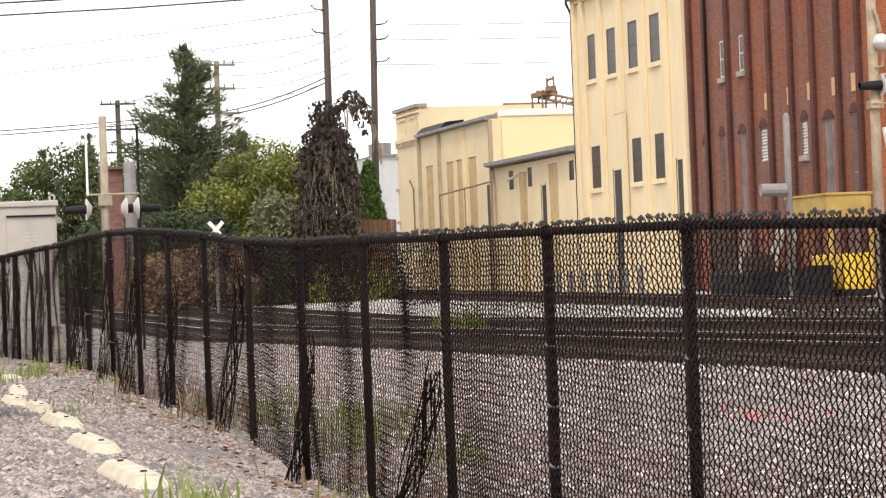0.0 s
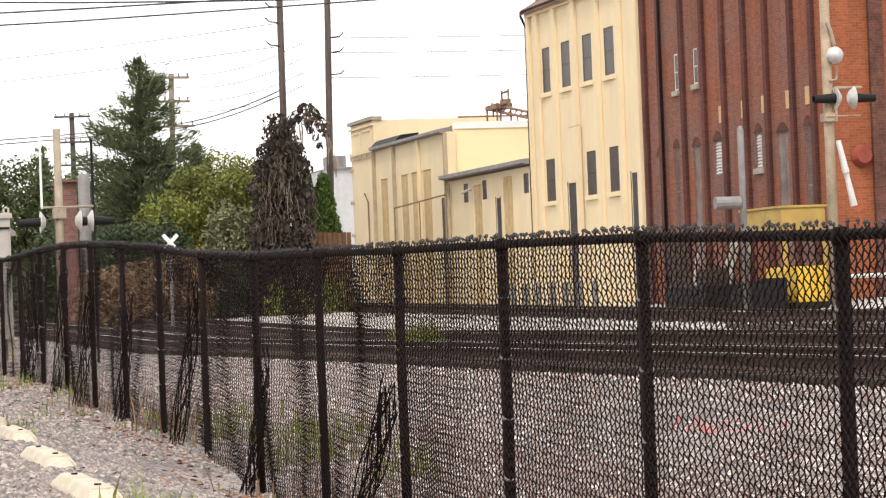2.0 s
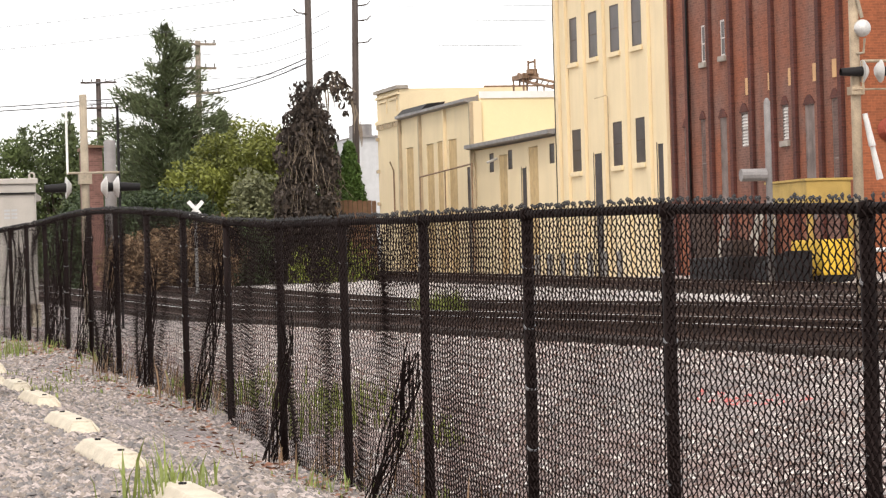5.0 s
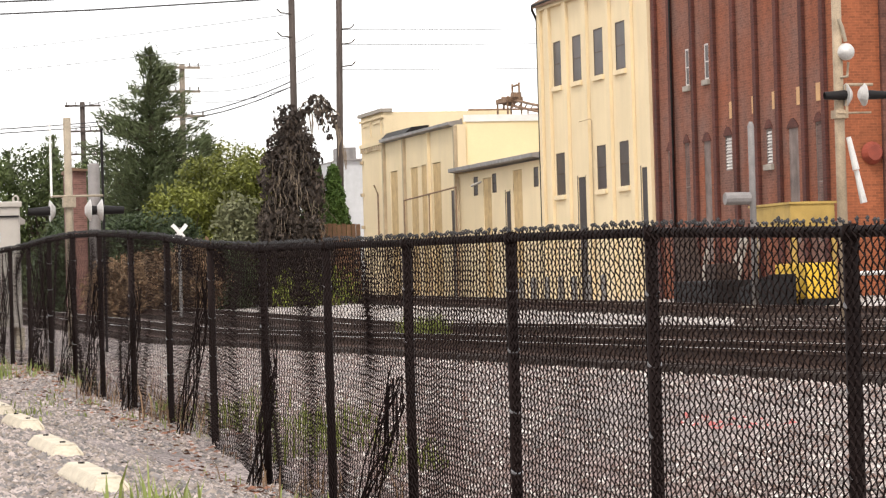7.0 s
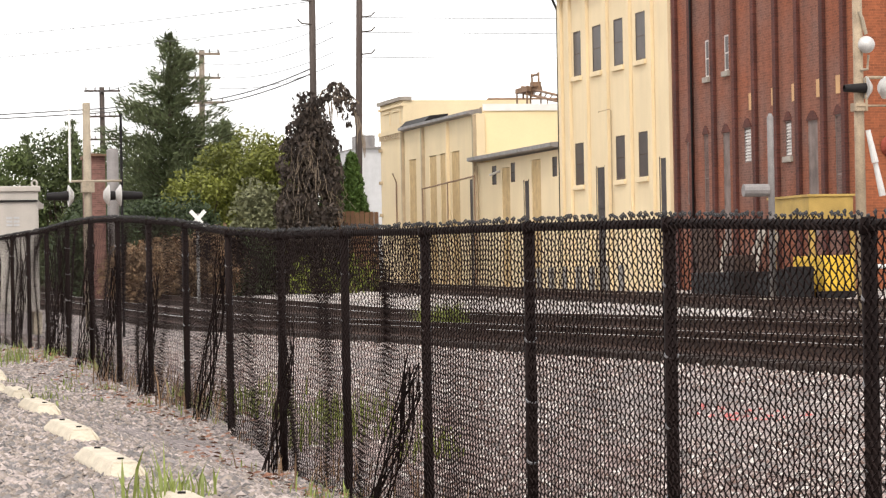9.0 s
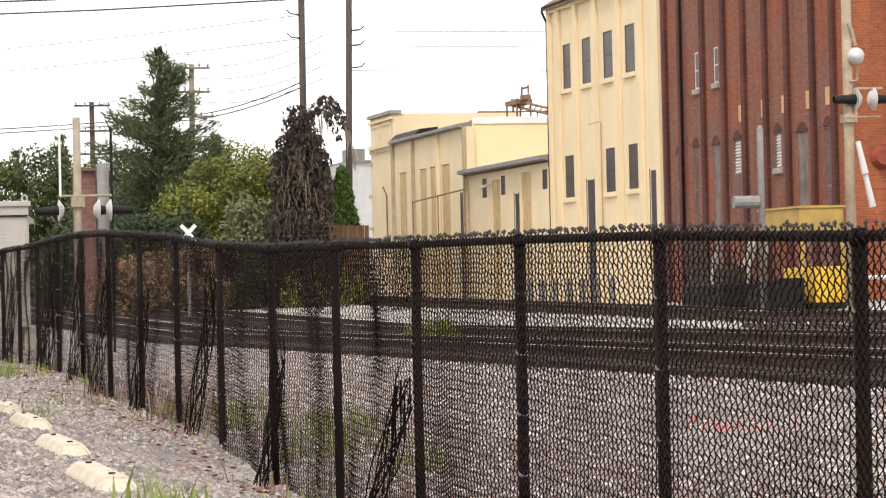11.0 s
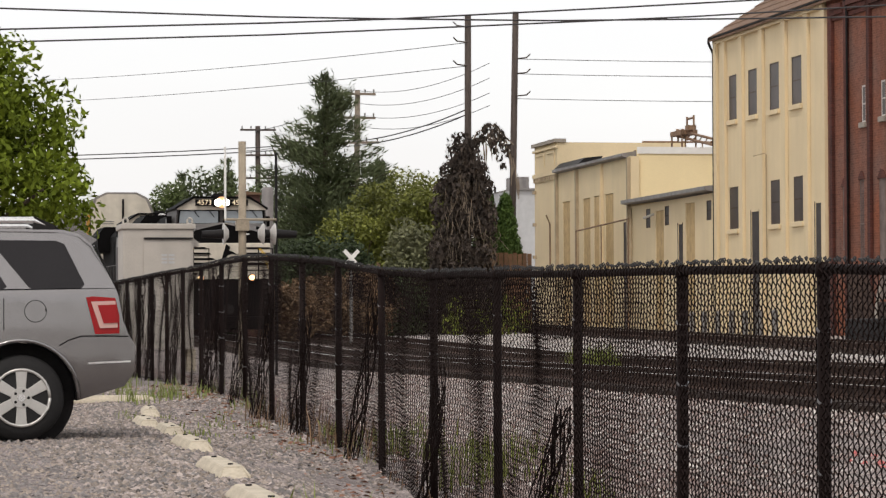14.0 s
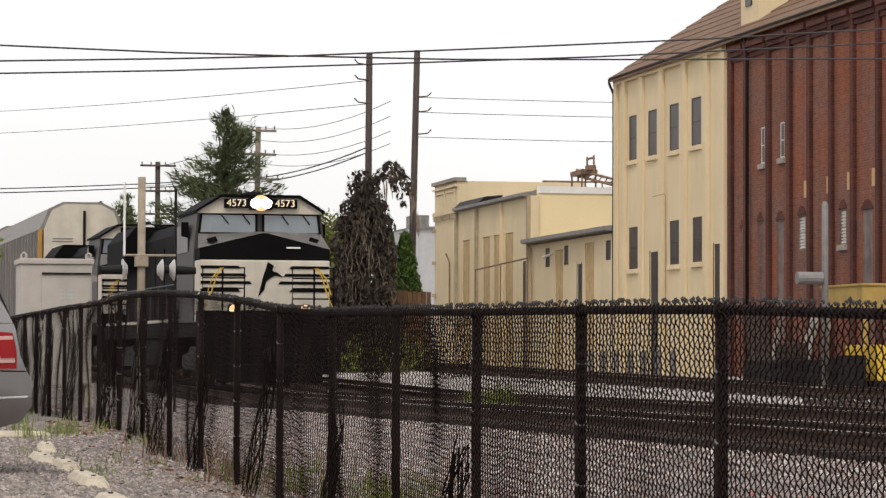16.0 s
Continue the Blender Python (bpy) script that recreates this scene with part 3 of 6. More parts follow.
weeds("dry_weeds", [(rw.uniform(4.0, 4.5), rw.uniform(15, 36), rw.uniform(0.3, 0.9)) for _ in range(40)], M_DRY, "dry brown stalks and vines at the fence", blade=0.4, per=16, spread=0.16, seed_w=3)


def litter():
    rng = np.random.default_rng(8)
    vs, fs = [], []
    for _ in range(1100):
        x, y = rng.normal(3.95, 0.28), rng.uniform(13, 44)
        z = ground_z(x, y) + rng.uniform(0.01, 0.05)
        a, s = rng.uniform(0, 6.28), rng.uniform(0.012, 0.04)
        b = len(vs)
        c, d = math.cos(a) * s, math.sin(a) * s
        vs += [(x - c, y - d, z), (x - d * .5, y + c * .5, z + s * .5), (x + c, y + d, z + s * .3), (x + d * .5, y - c * .5, z)]
        fs.append((b, b + 1, b + 2, b + 3))
    tagged(new("dead_leaves", fast_mesh("dead_leaves", vs, fs, M_DEADLEAF)), "reddish brown dead leaves along the fence foot", "dead leaves", kind="stuff")


litter()


# ---- buildings across the tracks ----
FACE = 30.0


def rect_minus(y0, y1, z0, z1, holes):
    """Splits a wall rectangle round its openings; holes are (y0, y1, z0, z1)."""
    ys = sorted({y0, y1, *[h[0] for h in holes], *[h[1] for h in holes]})
    out = []
    for a, b in zip(ys, ys[1:]):
        cuts = sorted((h[2], h[3]) for h in holes if h[0] <= a + 1e-6 and h[1] >= b - 1e-6)
        z = z0
        for c0, c1 in cuts:
            if c0 > z + 1e-6:
                out.append((a, b, z, c0))
            z = max(z, c1)
        if z < z1 - 1e-6:
            out.append((a, b, z, z1))
    return out


def wall_x(x, thick, y0, y1, z0, z1, holes):
    bm = B()
    for a, b, c, d in rect_minus(y0, y1, z0, z1, holes):
        box(bm, x, x + thick, a, b, c, d)
    bmesh.ops.remove_doubles(bm, verts=bm.verts, dist=0.0005)
    return bm


def window(parent, x, y0, y1, z0, z1, frame_mat, glass_mat, sill_mat=None, rows_=2, louvre=False):
    w = new("window")
    w.parent = parent
    fw = 0.05
    bm = B()
    box(bm, x + 0.012, x + 0.07, y0, y0 + fw, z0, z1)
    box(bm, x + 0.012, x + 0.07, y1 - fw, y1, z0, z1)
    box(bm, x + 0.012, x + 0.07, y0 + fw, y1 - fw, z0, z0 + fw)
    box(bm, x + 0.012, x + 0.07, y0 + fw, y1 - fw, z1 - fw, z1)
    for r in range(1, rows_):
        zz = z0 + (z1 - z0) * r / rows_
        box(bm, x + 0.016, x + 0.06, y0 + fw, y1 - fw, zz - 0.02, zz + 0.02)
    part("window_frame", bm, frame_mat, w)
    for r in range(rows_):
        a, b = z0 + fw + (z1 - z0 - 2 * fw) * r / rows_, z0 + fw + (z1 - z0 - 2 * fw) * (r + 1) / rows_
        bm = B()
        if louvre:
            n = 5
            for k in range(n):
                zz = a + (b - a) * (k + 0.5) / n
                outline(bm, [(x + 0.01, zz - 0.05), (x + 0.02, zz - 0.05), (x + 0.07, zz + 0.04), (x + 0.06, zz + 0.04)], "y", y0 + fw, y1 - fw)
            part("slats", bm, M_LOUVRE, w)
        else:
            box(bm, x + 0.024, x + 0.04, y0 + fw + 0.002, y1 - fw - 0.002, a, b)
            part("pane", bm, glass_mat, w)
    if sill_mat:
        bm = B()
        box(bm, x - 0.09, x + 0.01, y0 - 0.1, y1 + 0.1, z0 - 0.17, z0 - 0.003, 0.015)
        part("sill", bm, sill_mat, w)
    return w


def door_leaf(parent, x, y0, y1, z0, z1, mat):
    bm = B()
    box(bm, x + 0.03, x + 0.09, y0 + 0.004, y1 - 0.004, z0, z1)
    for k in range(3):
        zz = z0 + 0.25 + (z1 - z0 - 0.4) * k / 3
        box(bm, x + 0.015, x + 0.03, y0 + 0.12, y1 - 0.12, zz, zz + (z1 - z0) / 3 - 0.3, 0.01)
    d = part("door", bm, mat, parent)
    bm = B()
    box(bm, x - 0.012, x + 0.05, y0 - 0.06, y0 - 0.004, z0, z1 + 0.06)
    box(bm, x - 0.012, x + 0.05, y1 + 0.004, y1 + 0.06, z0, z1 + 0.06)
    part("door_frame", bm, M_DARKWOOD, d)
    bm = B()
    box(bm, x - 0.01, x + 0.03, y0 + 0.1, y0 + 0.16, z0 + 1.0, z0 + 1.2)
    part("handle", bm, M_DARK, d)


def shell(parent, x0, x1, y0, y1, z0, z1, mat, near=True, name="wall"):
    """The back and side walls of a building."""
    bm = B()
    box(bm, x1 - 0.3, x1, y0, y1, z0, z1)
    part(name, bm, mat, parent)
    bm = B()
    box(bm, x0, x1 - 0.3, y1 - 0.3, y1, z0, z1)
    part(name, bm, mat, parent)
    if near:
        bm = B()
        box(bm, x0, x1 - 0.3, y0, y0 + 0.3, z0, z1)
        part(name, bm, mat, parent)


def gable_roof(parent, x0, x1, y0, y1, ze, slope, over, mat, name="roof"):
    mid = (x0 + x1) / 2
    zr = ze + (mid - x0 + over) * slope
    n = 14
    for s in (0, 1):
        top, low = [], []
        for k in range(n):
            u0, u1 = k / n, (k + 1) / n
            xa, xb = (x0 - over) + (mid - x0 + over) * u0, (x0 - over) + (mid - x0 + over) * u1
            za, zb = ze + (zr - ze) * u0, ze + (zr - ze) * u1
            top += [(xa, za + 0.06), (xb, zb + 0.02)]
        low = [(mid, zr - 0.12), (x0 - over, ze - 0.12)]
        pts = top + low
        if s:
            pts = [(2 * mid - x, z) for x, z in pts]
        bm = B()
        outline(bm, pts, "y", y0, y1)
        part(name, bm, mat, parent)


def gutter(parent, x, y0, y1, z):
    bm = B()
    outline(bm, [(x - 0.09, z), (x, z), (x, z - 0.07), (x - 0.04, z - 0.085), (x - 0.08, z - 0.05)], "y", y0, y1)
    part("gutter", bm, M_DARK, parent)


def downspout(parent, x, y, z0, z1, kick=0.4, r=0.07):
    bm = B()
    tube(bm, [(x - kick, y, z1), (x - kick, y, z1 - 0.12), (x - 0.08, y, z1 - 0.5), (x - 0.08, y, z1 - 0.8), (x - 0.08, y, z0)], r, 8)
    part("downspout", bm, M_DARK, parent, smooth=True)


def cream_mill():
    h = thing("cream_mill_building", pose(0, 0, 0), "cream painted tall mill building with pilasters and brown gabled roof", "building")
    y0, y1, z0, z1 = 96.2, 109.65, 0.8, 11.92
    wins = []
    for a, b in ((106.91, 107.92), (104.3, 105.41), (101.6, 102.73), (98.97, 100.11)):
        wins.append((a, b, 8.79, 10.4))
    for a, b in ((106.75, 107.92), (101.57, 102.69), (98.88, 99.97)):
        wins.append((a, b, 4.88, 6.39))
    doors = [(104.14, 105.12, 1.1, 5.41), (96.55, 97.55, 1.1, 5.41)]
    part("wall", wall_x(FACE, 0.35, y0, y1, z0, z1, wins + doors), M_CREAM, h)
    for w in wins:
        window(h, FACE, *w, M_DARKFRAME, M_GLASS, M_CREAM, rows_=2)
    for d in doors:
        door_leaf(h, FACE, *d, M_DARKDOOR)
    for y in (96.3, 98.2, 100.75, 103.5, 106.05, 108.35, 109.5):
        bm = B()
        box(bm, FACE - 0.12, FACE - 0.003, y - 0.22, y + 0.14 if y > 109 else y + 0.22, z0, z1 - 0.25, 0.01)
        part("pilaster", bm, M_CREAM, h)
    bm = B()
    box(bm, FACE - 0.14, FACE - 0.002, y0 + 0.02, y1 - 0.02, z1 - 0.25, z1)
    part("cornice", bm, M_CREAM, h)
    shell(h, FACE + 0.35, 46, y0, y1, z0, z1, M_CREAM)
    gable_roof(h, FACE, 46, y0 + 0.02, y1 + 0.12, 11.9, 0.66, 0.26, M_ROOF)
    bm = B()
    outline(bm, [(FACE + 0.36, z1), (45.9, z1), (38, z1 + 5.2)], "y", y1 - 0.3, y1 - 0.02)
    part("gable", bm, M_CREAM, h)
    bm = B()
    outline(bm, [(FACE + 0.36, z1), (45.9, z1), (38, z1 + 5.2)], "y", y0 + 0.04, y0 + 0.3)
    part("gable", bm, M_CREAM, h)
    gutter(h, FACE - 0.2, y0, y1 + 0.12, 11.93)
    downspout(h, FACE, y1 + 0.08, 0.9, 11.87, 0.25, 0.05)
    bm = B()
    tube(bm, [(FACE - 0.5, 103.1, 7.25), (FACE - 0.12, 103.0, 7.35), (FACE - 0.06, 103.0, 7.3), (FACE - 0.06, 103.0, 1.4)], 0.02, 6)
    part("conduit_with_lamp", bm, M_CREAMDARK, h)
    # tall stair tower rising through the roof
    bm = B()
    box(bm, FACE + 0.5, FACE + 5, 94.4, y0 - 0.01, 10.8, 17.0)
    part("tower_wall", bm, M_CREAM, h)
    bm = B()
    box(bm, FACE + 0.45, FACE + 0.52, 95.0, 95.6, 13.0, 15.0)
    part("tower_window", bm, M_GLASS, h)
    return h


cream_mill()


def arch_cap(bm, x, y0, y1, z, rise, depth, n=7):
    pts = [(y0, z)] + [(y0 + (y1 - y0) * k / n, z + rise * math.sin(math.pi * k / n)) for k in range(1, n)] + [(y1, z)]
    outline(bm, pts, "x", x, x + depth)


def brick_mill():
    h = thing("brick_mill_building", pose(0, 0, 0), "dark red brick mill building with pilasters and bricked arched windows", "building")
    y0, y1, z0, z1 = 79.6, 96.18, 0.8, 11.9
    pil = [95.5, 93.95, 91.65, 89.62, 87.75, 85.82, 83.95, 81.85, 80.2]
    small = [(92.2, 92.58, 7.72, 8.87), (90.25, 90.68, 7.78, 8.88)]
    arches = [(92.4, 92.85, 3.2, 5.95), (90.3, 90.95, 2.2, 5.9), (88.28, 88.92, 4.9, 5.95), (84.68, 85.2, 4.92, 5.95), (82.5, 83.3, 2.6, 5.85), (94.2, 94.6, 3.8, 5.8), (80.55, 81.1, 2.6, 5.9)]
    part("wall", wall_x(FACE, 0.4, y0 + 0.4, y1, z0, z1, small + arches), M_BRICK, h)
    for s in small:
        window(h, FACE, *s, M_LOUVRE, M_GLASS, M_GREYWOOD, rows_=2)
    for k, a in enumerate(arches):
        window(h, FACE, *a, M_GREYBOARD, M_GREYBOARD if k in (1, 4) else M_BRICKGREY, None if k not in (3,) else M_GREYWOOD, rows_=2, louvre=k in (2, 3))
        bm = B()
        arch_cap(bm, FACE - 0.03, a[0] - 0.1, a[1] + 0.1, a[3], 0.28, 0.05)
        part("arch_lintel", bm, M_BRICKRED, h)
    for y in pil:
        bm = B()
        box(bm, FACE - 0.11, FACE - 0.003, y - 0.15, y + 0.15, z0, z1 - 0.3, 0.015)
        part("pilaster", bm, M_BRICKRED, h)
    for k in range(len(pil) - 1):
        bm = B()
        for s in range(3):
            box(bm, FACE - 0.07 * (s + 1), FACE - 0.002, pil[k + 1] + 0.13, pil[k] - 0.13, z1 - 0.75 + 0.16 * s, z1 - 0.6 + 0.16 * s)
        part("corbel", bm, M_BRICKRED, h)
    for y, z in ((88.2, 6.45), (86.15, 6.47), (84.37, 6.48), (82.32, 6.47), (80.75, 6.47)):
        bm = B()
        box(bm, FACE - 0.03, FACE - 0.002, y - 0.16, y + 0.16, z, z + 0.5)
        part("tan_patch", bm, M_TANPATCH, h)
    # end wall that faces the lot
    bm = B()
    box(bm, FACE, 46, y0, y0 + 0.4, z0, z1)
    outline(bm, [(FACE + 0.01, z1), (45.9, z1), (38, z1 + 5.2)], "y", y0 + 0.01, y0 + 0.39)
    part("end_wall", bm, M_BRICKEND, h)
    for x in (31.55, 35.5, 39.5):
        bm = B()
        box(bm, x - 0.2, x + 0.2, y0 - 0.16, y0 - 0.003, z0, z1)
        part("end_pilaster", bm, M_BRICKDARK, h)
    bm = B()
    tube(bm, [(31.05, y0 - 0.03, 4.95), (31.05, y0 - 0.25, 4.95)], [0.32, 0.2], 16)
    part("wall_disc", bm, M_REDDISC, h, "round rusty red wall disc")
    bm = B()
    box(bm, 45.7, 46, y0 + 0.4, y1, z0, z1)
    part("back_wall", bm, M_BRICK, h)
    gable_roof(h, FACE, 46, y0 - 0.3, y1 + 0.015, 11.9, 0.66, 0.26, M_ROOF)
    gutter(h, FACE - 0.2, y0 - 0.3, y1, 11.93)
    downspout(h, FACE - 0.06, 93.62, 0.9, 11.8, 0.15, 0.04)
    return h


brick_mill()


def low_factory():
    h = thing("low_factory_building", pose(0, 0, 0), "cream painted low factory wing with sagging metal parapet roof", "building")
    z0 = 0.8
    # corner tower
    y0, y1, z1 = 136.75, 141.65, 9.75
    part("tower_wall", wall_x(FACE, 0.35, y0, y1, z0, z1, []), M_CREAM, h)
    shell(h, FACE + 0.35, 36, y0, y1, z0, z1, M_CREAM)
    for a, b, c, d in ((FACE - 0.15, FACE + 0.4, z1, z1 + 0.16), (FACE - 0.1, FACE - 0.003, 8.32, 8.5), (FACE - 0.1, FACE - 0.003, 9.5, 9.6)):
        bm = B()
        box(bm, a, b, y0 - 0.1, y1 + 0.1, c, d)
        part("cornice", bm, M_GREYWOOD if c >= z1 else M_CREAM, h)
    for k in range(9):
        bm = B()
        yy = y0 + 0.3 + k * 0.53
        box(bm, FACE - 0.1, FACE - 0.003, yy, yy + 0.25, 8.1, 8.31)
        part("dentil", bm, M_CREAMDARK, h)
    for a, b in ((137.2, 138.9), (139.4, 141.1)):
        bm = B()
        box(bm, FACE - 0.05, FACE - 0.003, a, b, 9.3, 9.42)
        box(bm, FACE - 0.05, FACE - 0.003, a, a + 0.12, 8.75, 9.3)
        part("brick_panel_trim", bm, M_CREAM, h)
    for k in range(5):
        bm = B()
        box(bm, FACE - 0.12, FACE - 0.003, y1 - 0.35, y1 - 0.02, 1.6 + k * 1.5, 1.75 + k * 1.5)
        part("corner_block", bm, M_CREAMDARK, h)
    # main run
    y0, y1, z1 = 122.8, 136.73, 8.35
    op = [(134.17, 135.63, 1.0, 7.0), (130.17, 131.54, 1.0, 6.98), (128.05, 129.48, 1.0, 6.99), (125.89, 127.37, 1.0, 6.98), (123.41, 124.16, 1.0, 5.7)]
    boarded = op[0:4]
    part("wall", wall_x(FACE, 0.35, y0, y1, z0, z1, op), M_CREAM, h)
    for k, o in enumerate(op):
        if o in boarded:
            bm = B()
            box(bm, FACE + 0.03, FACE + 0.14, o[0] + 0.02, o[1] - 0.02, o[2], o[3] - 0.02)
            part("boarded_opening", bm, M_TANBOARD, h)
        else:
            window(h, FACE, *o, M_DARKFRAME, M_GLASS, None, rows_=2)
    shell(h, FACE + 0.35, 40, y0, y1, z0, z1, M_CREAM, near=False)
    for y in (136.6, 132.5, 127.78, 122.97):
        bm = B()
        box(bm, FACE - 0.14, FACE - 0.003, y - 0.1, y + 0.1, z0, z1 - 0.05)
        part("pilaster", bm, M_CREAMDARK if y != 127.78 else M_CREAM, h)
    bm = B()
    outline(bm, [(FACE - 0.25, z1 + 0.02), (FACE + 0.1, z1 - 0.06), (40, z1 + 0.1), (40, z1 + 0.25), (FACE + 0.4, z1 + 0.25), (FACE - 0.25, z1 + 0.14)], "y", y0 + 0.52, y1)
    part("metal_roof", bm, M_ROOFMETAL, h)
    bm = B()
    outline(bm, [(FACE - 0.2, z1 + 0.15), (FACE + 0.8, z1 + 0.2), (FACE + 0.9, z1 + 0.5), (FACE + 0.1, z1 + 0.42)], "y", 131.6, 136.6)
    part("peeled_roofing", bm, M_DARK, h)
    bm = B()
    tube(bm, [(FACE - 0.9, 119.59, 5.68), (FACE - 0.9, 129.04, 5.49)], 0.035, 6)
    for y, z in ((119.64, 5.65), (124.31, 5.55), (128.99, 5.46)):
        tube(bm, [(FACE - 0.9, y, z), (FACE - 0.9, y, 0.9)], 0.025, 6)
    part("pipe_railing", bm, M_RUST, h)
    bm = B()
    tube(bm, [(FACE - 0.25, 138.0, 6.5), (FACE - 0.06, 138.1, 6.1), (FACE - 0.06, 138.1, 4.2)], 0.035, 6)
    part("vent_pipe", bm, M_RUST, h)
    # shed
    y0, y1, z1 = 109.8, 122.75, 6.3
    op = [(110.41, 111.11, 5.32, 6.05), (119.6, 120.33, 5.34, 6.09), (116.64, 117.33, 5.34, 6.09), (117.46, 118.77, 1.0, 5.96), (112.77, 114.14, 1.0, 6.07), (114.6, 115.26, 1.0, 5.31)]
    part("wall", wall_x(FACE, 0.35, y0, y1, z0, z1, op), M_CREAM, h)
    for k, o in enumerate(op):
        if k in (3, 4):
            bm = B()
            box(bm, FACE + 0.03, FACE + 0.14, o[0] + 0.02, o[1] - 0.02, o[2], o[3] - 0.02)
            part("boarded_opening", bm, M_TANBOARD, h)
        elif k == 5:
            door_leaf(h, FACE, *o, M_DARKDOOR)
        else:
            window(h, FACE, *o, M_DARKFRAME, M_GLASS, None, rows_=2)
    bm = B()
    outline(bm, [(FACE - 0.4, z1 + 0.1), (FACE - 0.4, z1 + 0.24), (36.5, z1 + 0.9), (36.5, z1 + 0.76), (FACE - 0.2, z1 + 0.06)], "y", y0, y1 + 0.2)
    part("shed_roof", bm, M_ROOFMETAL, h)
    bm = B()
    tube(bm, [(FACE - 0.1, y1 - 0.3, 6.2), (FACE - 0.1, y1 - 0.3, 0.9)], 0.05, 6)
    part("downspout", bm, M_CREAMDARK, h)
    bm = B()
    tube(bm, [(FACE - 0.35, 119.3, 5.7), (FACE - 0.003, 119.0, 5.85)], 0.05, 8)
    part("gooseneck_lamp", bm, M_GREY, h)
    # high rear block with a yellow end wall
    bm = B()
    box(bm, FACE + 0.36, 46, 122.952, 123.3, 5.5, 8.72)
    part("yellow_end_wall", bm, M_YELLOW, h)
    bm = B()
    box(bm, FACE + 0.3, 46, 122.9, 122.948, 8.46, 8.74)
    part("white_fascia", bm, M_WHITE, h)
    bm = B()
    box(bm, 36.02, 46, 136.75, 137.1, 5, 9.45)
    part("rear_end_wall", bm, M_YELLOW, h)
    bm = B()
    tube(bm, [(FACE + 4, 136.9, 9.8), (46, 136.9, 9.8)], 0.05, 6)
    for k in range(9):
        tube(bm, [(FACE + 4 + 1.4 * k, 136.9, 9.4), (FACE + 4 + 1.4 * k, 136.9, 9.8)], 0.04, 5)
    part("roof_rail", bm, M_RUST, h)
    for x, y in ((32.6, 132.5), (33.6, 130.0)):
        bm = B()
        tube(bm, [(x, y, 8.5), (x, y, 8.95), (x - 0.05, y - 0.2, 9.05)], [0.07, 0.08, 0.12], 8)
        part("roof_vent", bm, M_RUST, h)
    return h


low_factory()


def roof_conveyor():
    h = thing("roof_conveyor", pose(33.4, 128.4, 9.2), "rusty steel conveyor gantry on the factory roof", "conveyor")
    bm = B()
    for y in (-1.6, 0.1):
        for x in (-0.2, 0.4):
            tube(bm, [(x, y, -0.65), (x, y, 0.5)], 0.04, 6)
    box(bm, -0.25, 0.45, -1.7, 0.2, 0.3, 0.5)
    pts = [(0, -0.9 + 0.75 * math.cos(a), 0.05 + 0.5 * math.sin(a)) for a in np.linspace(0, math.pi, 9)]
    tube(bm, pts, 0.05, 5)
    part("head_frame", bm, M_RUST, h)
    bm = B()
    for z in (0.3, 0.55):
        tube(bm, [(0.05, 0.2, z + 0.05), (0.05, -7.8, z - 0.95)], 0.06, 6)
    for k in range(9):
        u, v = k / 9, (k + 0.7) / 9
        tube(bm, [(0.05, 0.2 - 8 * u, 0.35 - u), (0.05, 0.2 - 8 * v, 0.6 - v)], 0.035, 4)
    part("boom", bm, M_RUST, h)
    bm = B()
    for y in (-2.6, -1.5):
        tube(bm, [(0.05, y, 0.3), (0.05, y, 1.05)], 0.05, 4)
    tube(bm, [(0.05, -2.6, 0.95), (0.05, -1.5, 0.95)], 0.05, 4)
    box(bm, -0.12, 0.22, -2.35, -1.8, 0.45, 0.65)
    part("hood", bm, M_RUST, h)


roof_conveyor()


def far_garage():
    h = thing("grey_warehouse", pose(36, 168, 0.8), "pale grey warehouse far behind the factory", "building")
    bm = B()
    box(bm, -1.6, 6, 0, 12, 0, 8.2)
    part("wall", bm, M_PALEGREY, h)
    bm = B()
    box(bm, -1.62, 6.2, -0.2, 12.2, 8.2, 8.3)
    part("roof", bm, M_ROOFMETAL, h)
    bm = B()
    box(bm, -1.55, -0.65, 0.4, 2.4, 8.3, 8.95)
    part("rooftop_unit", bm, M_ROOFMETAL, h)


far_garage()


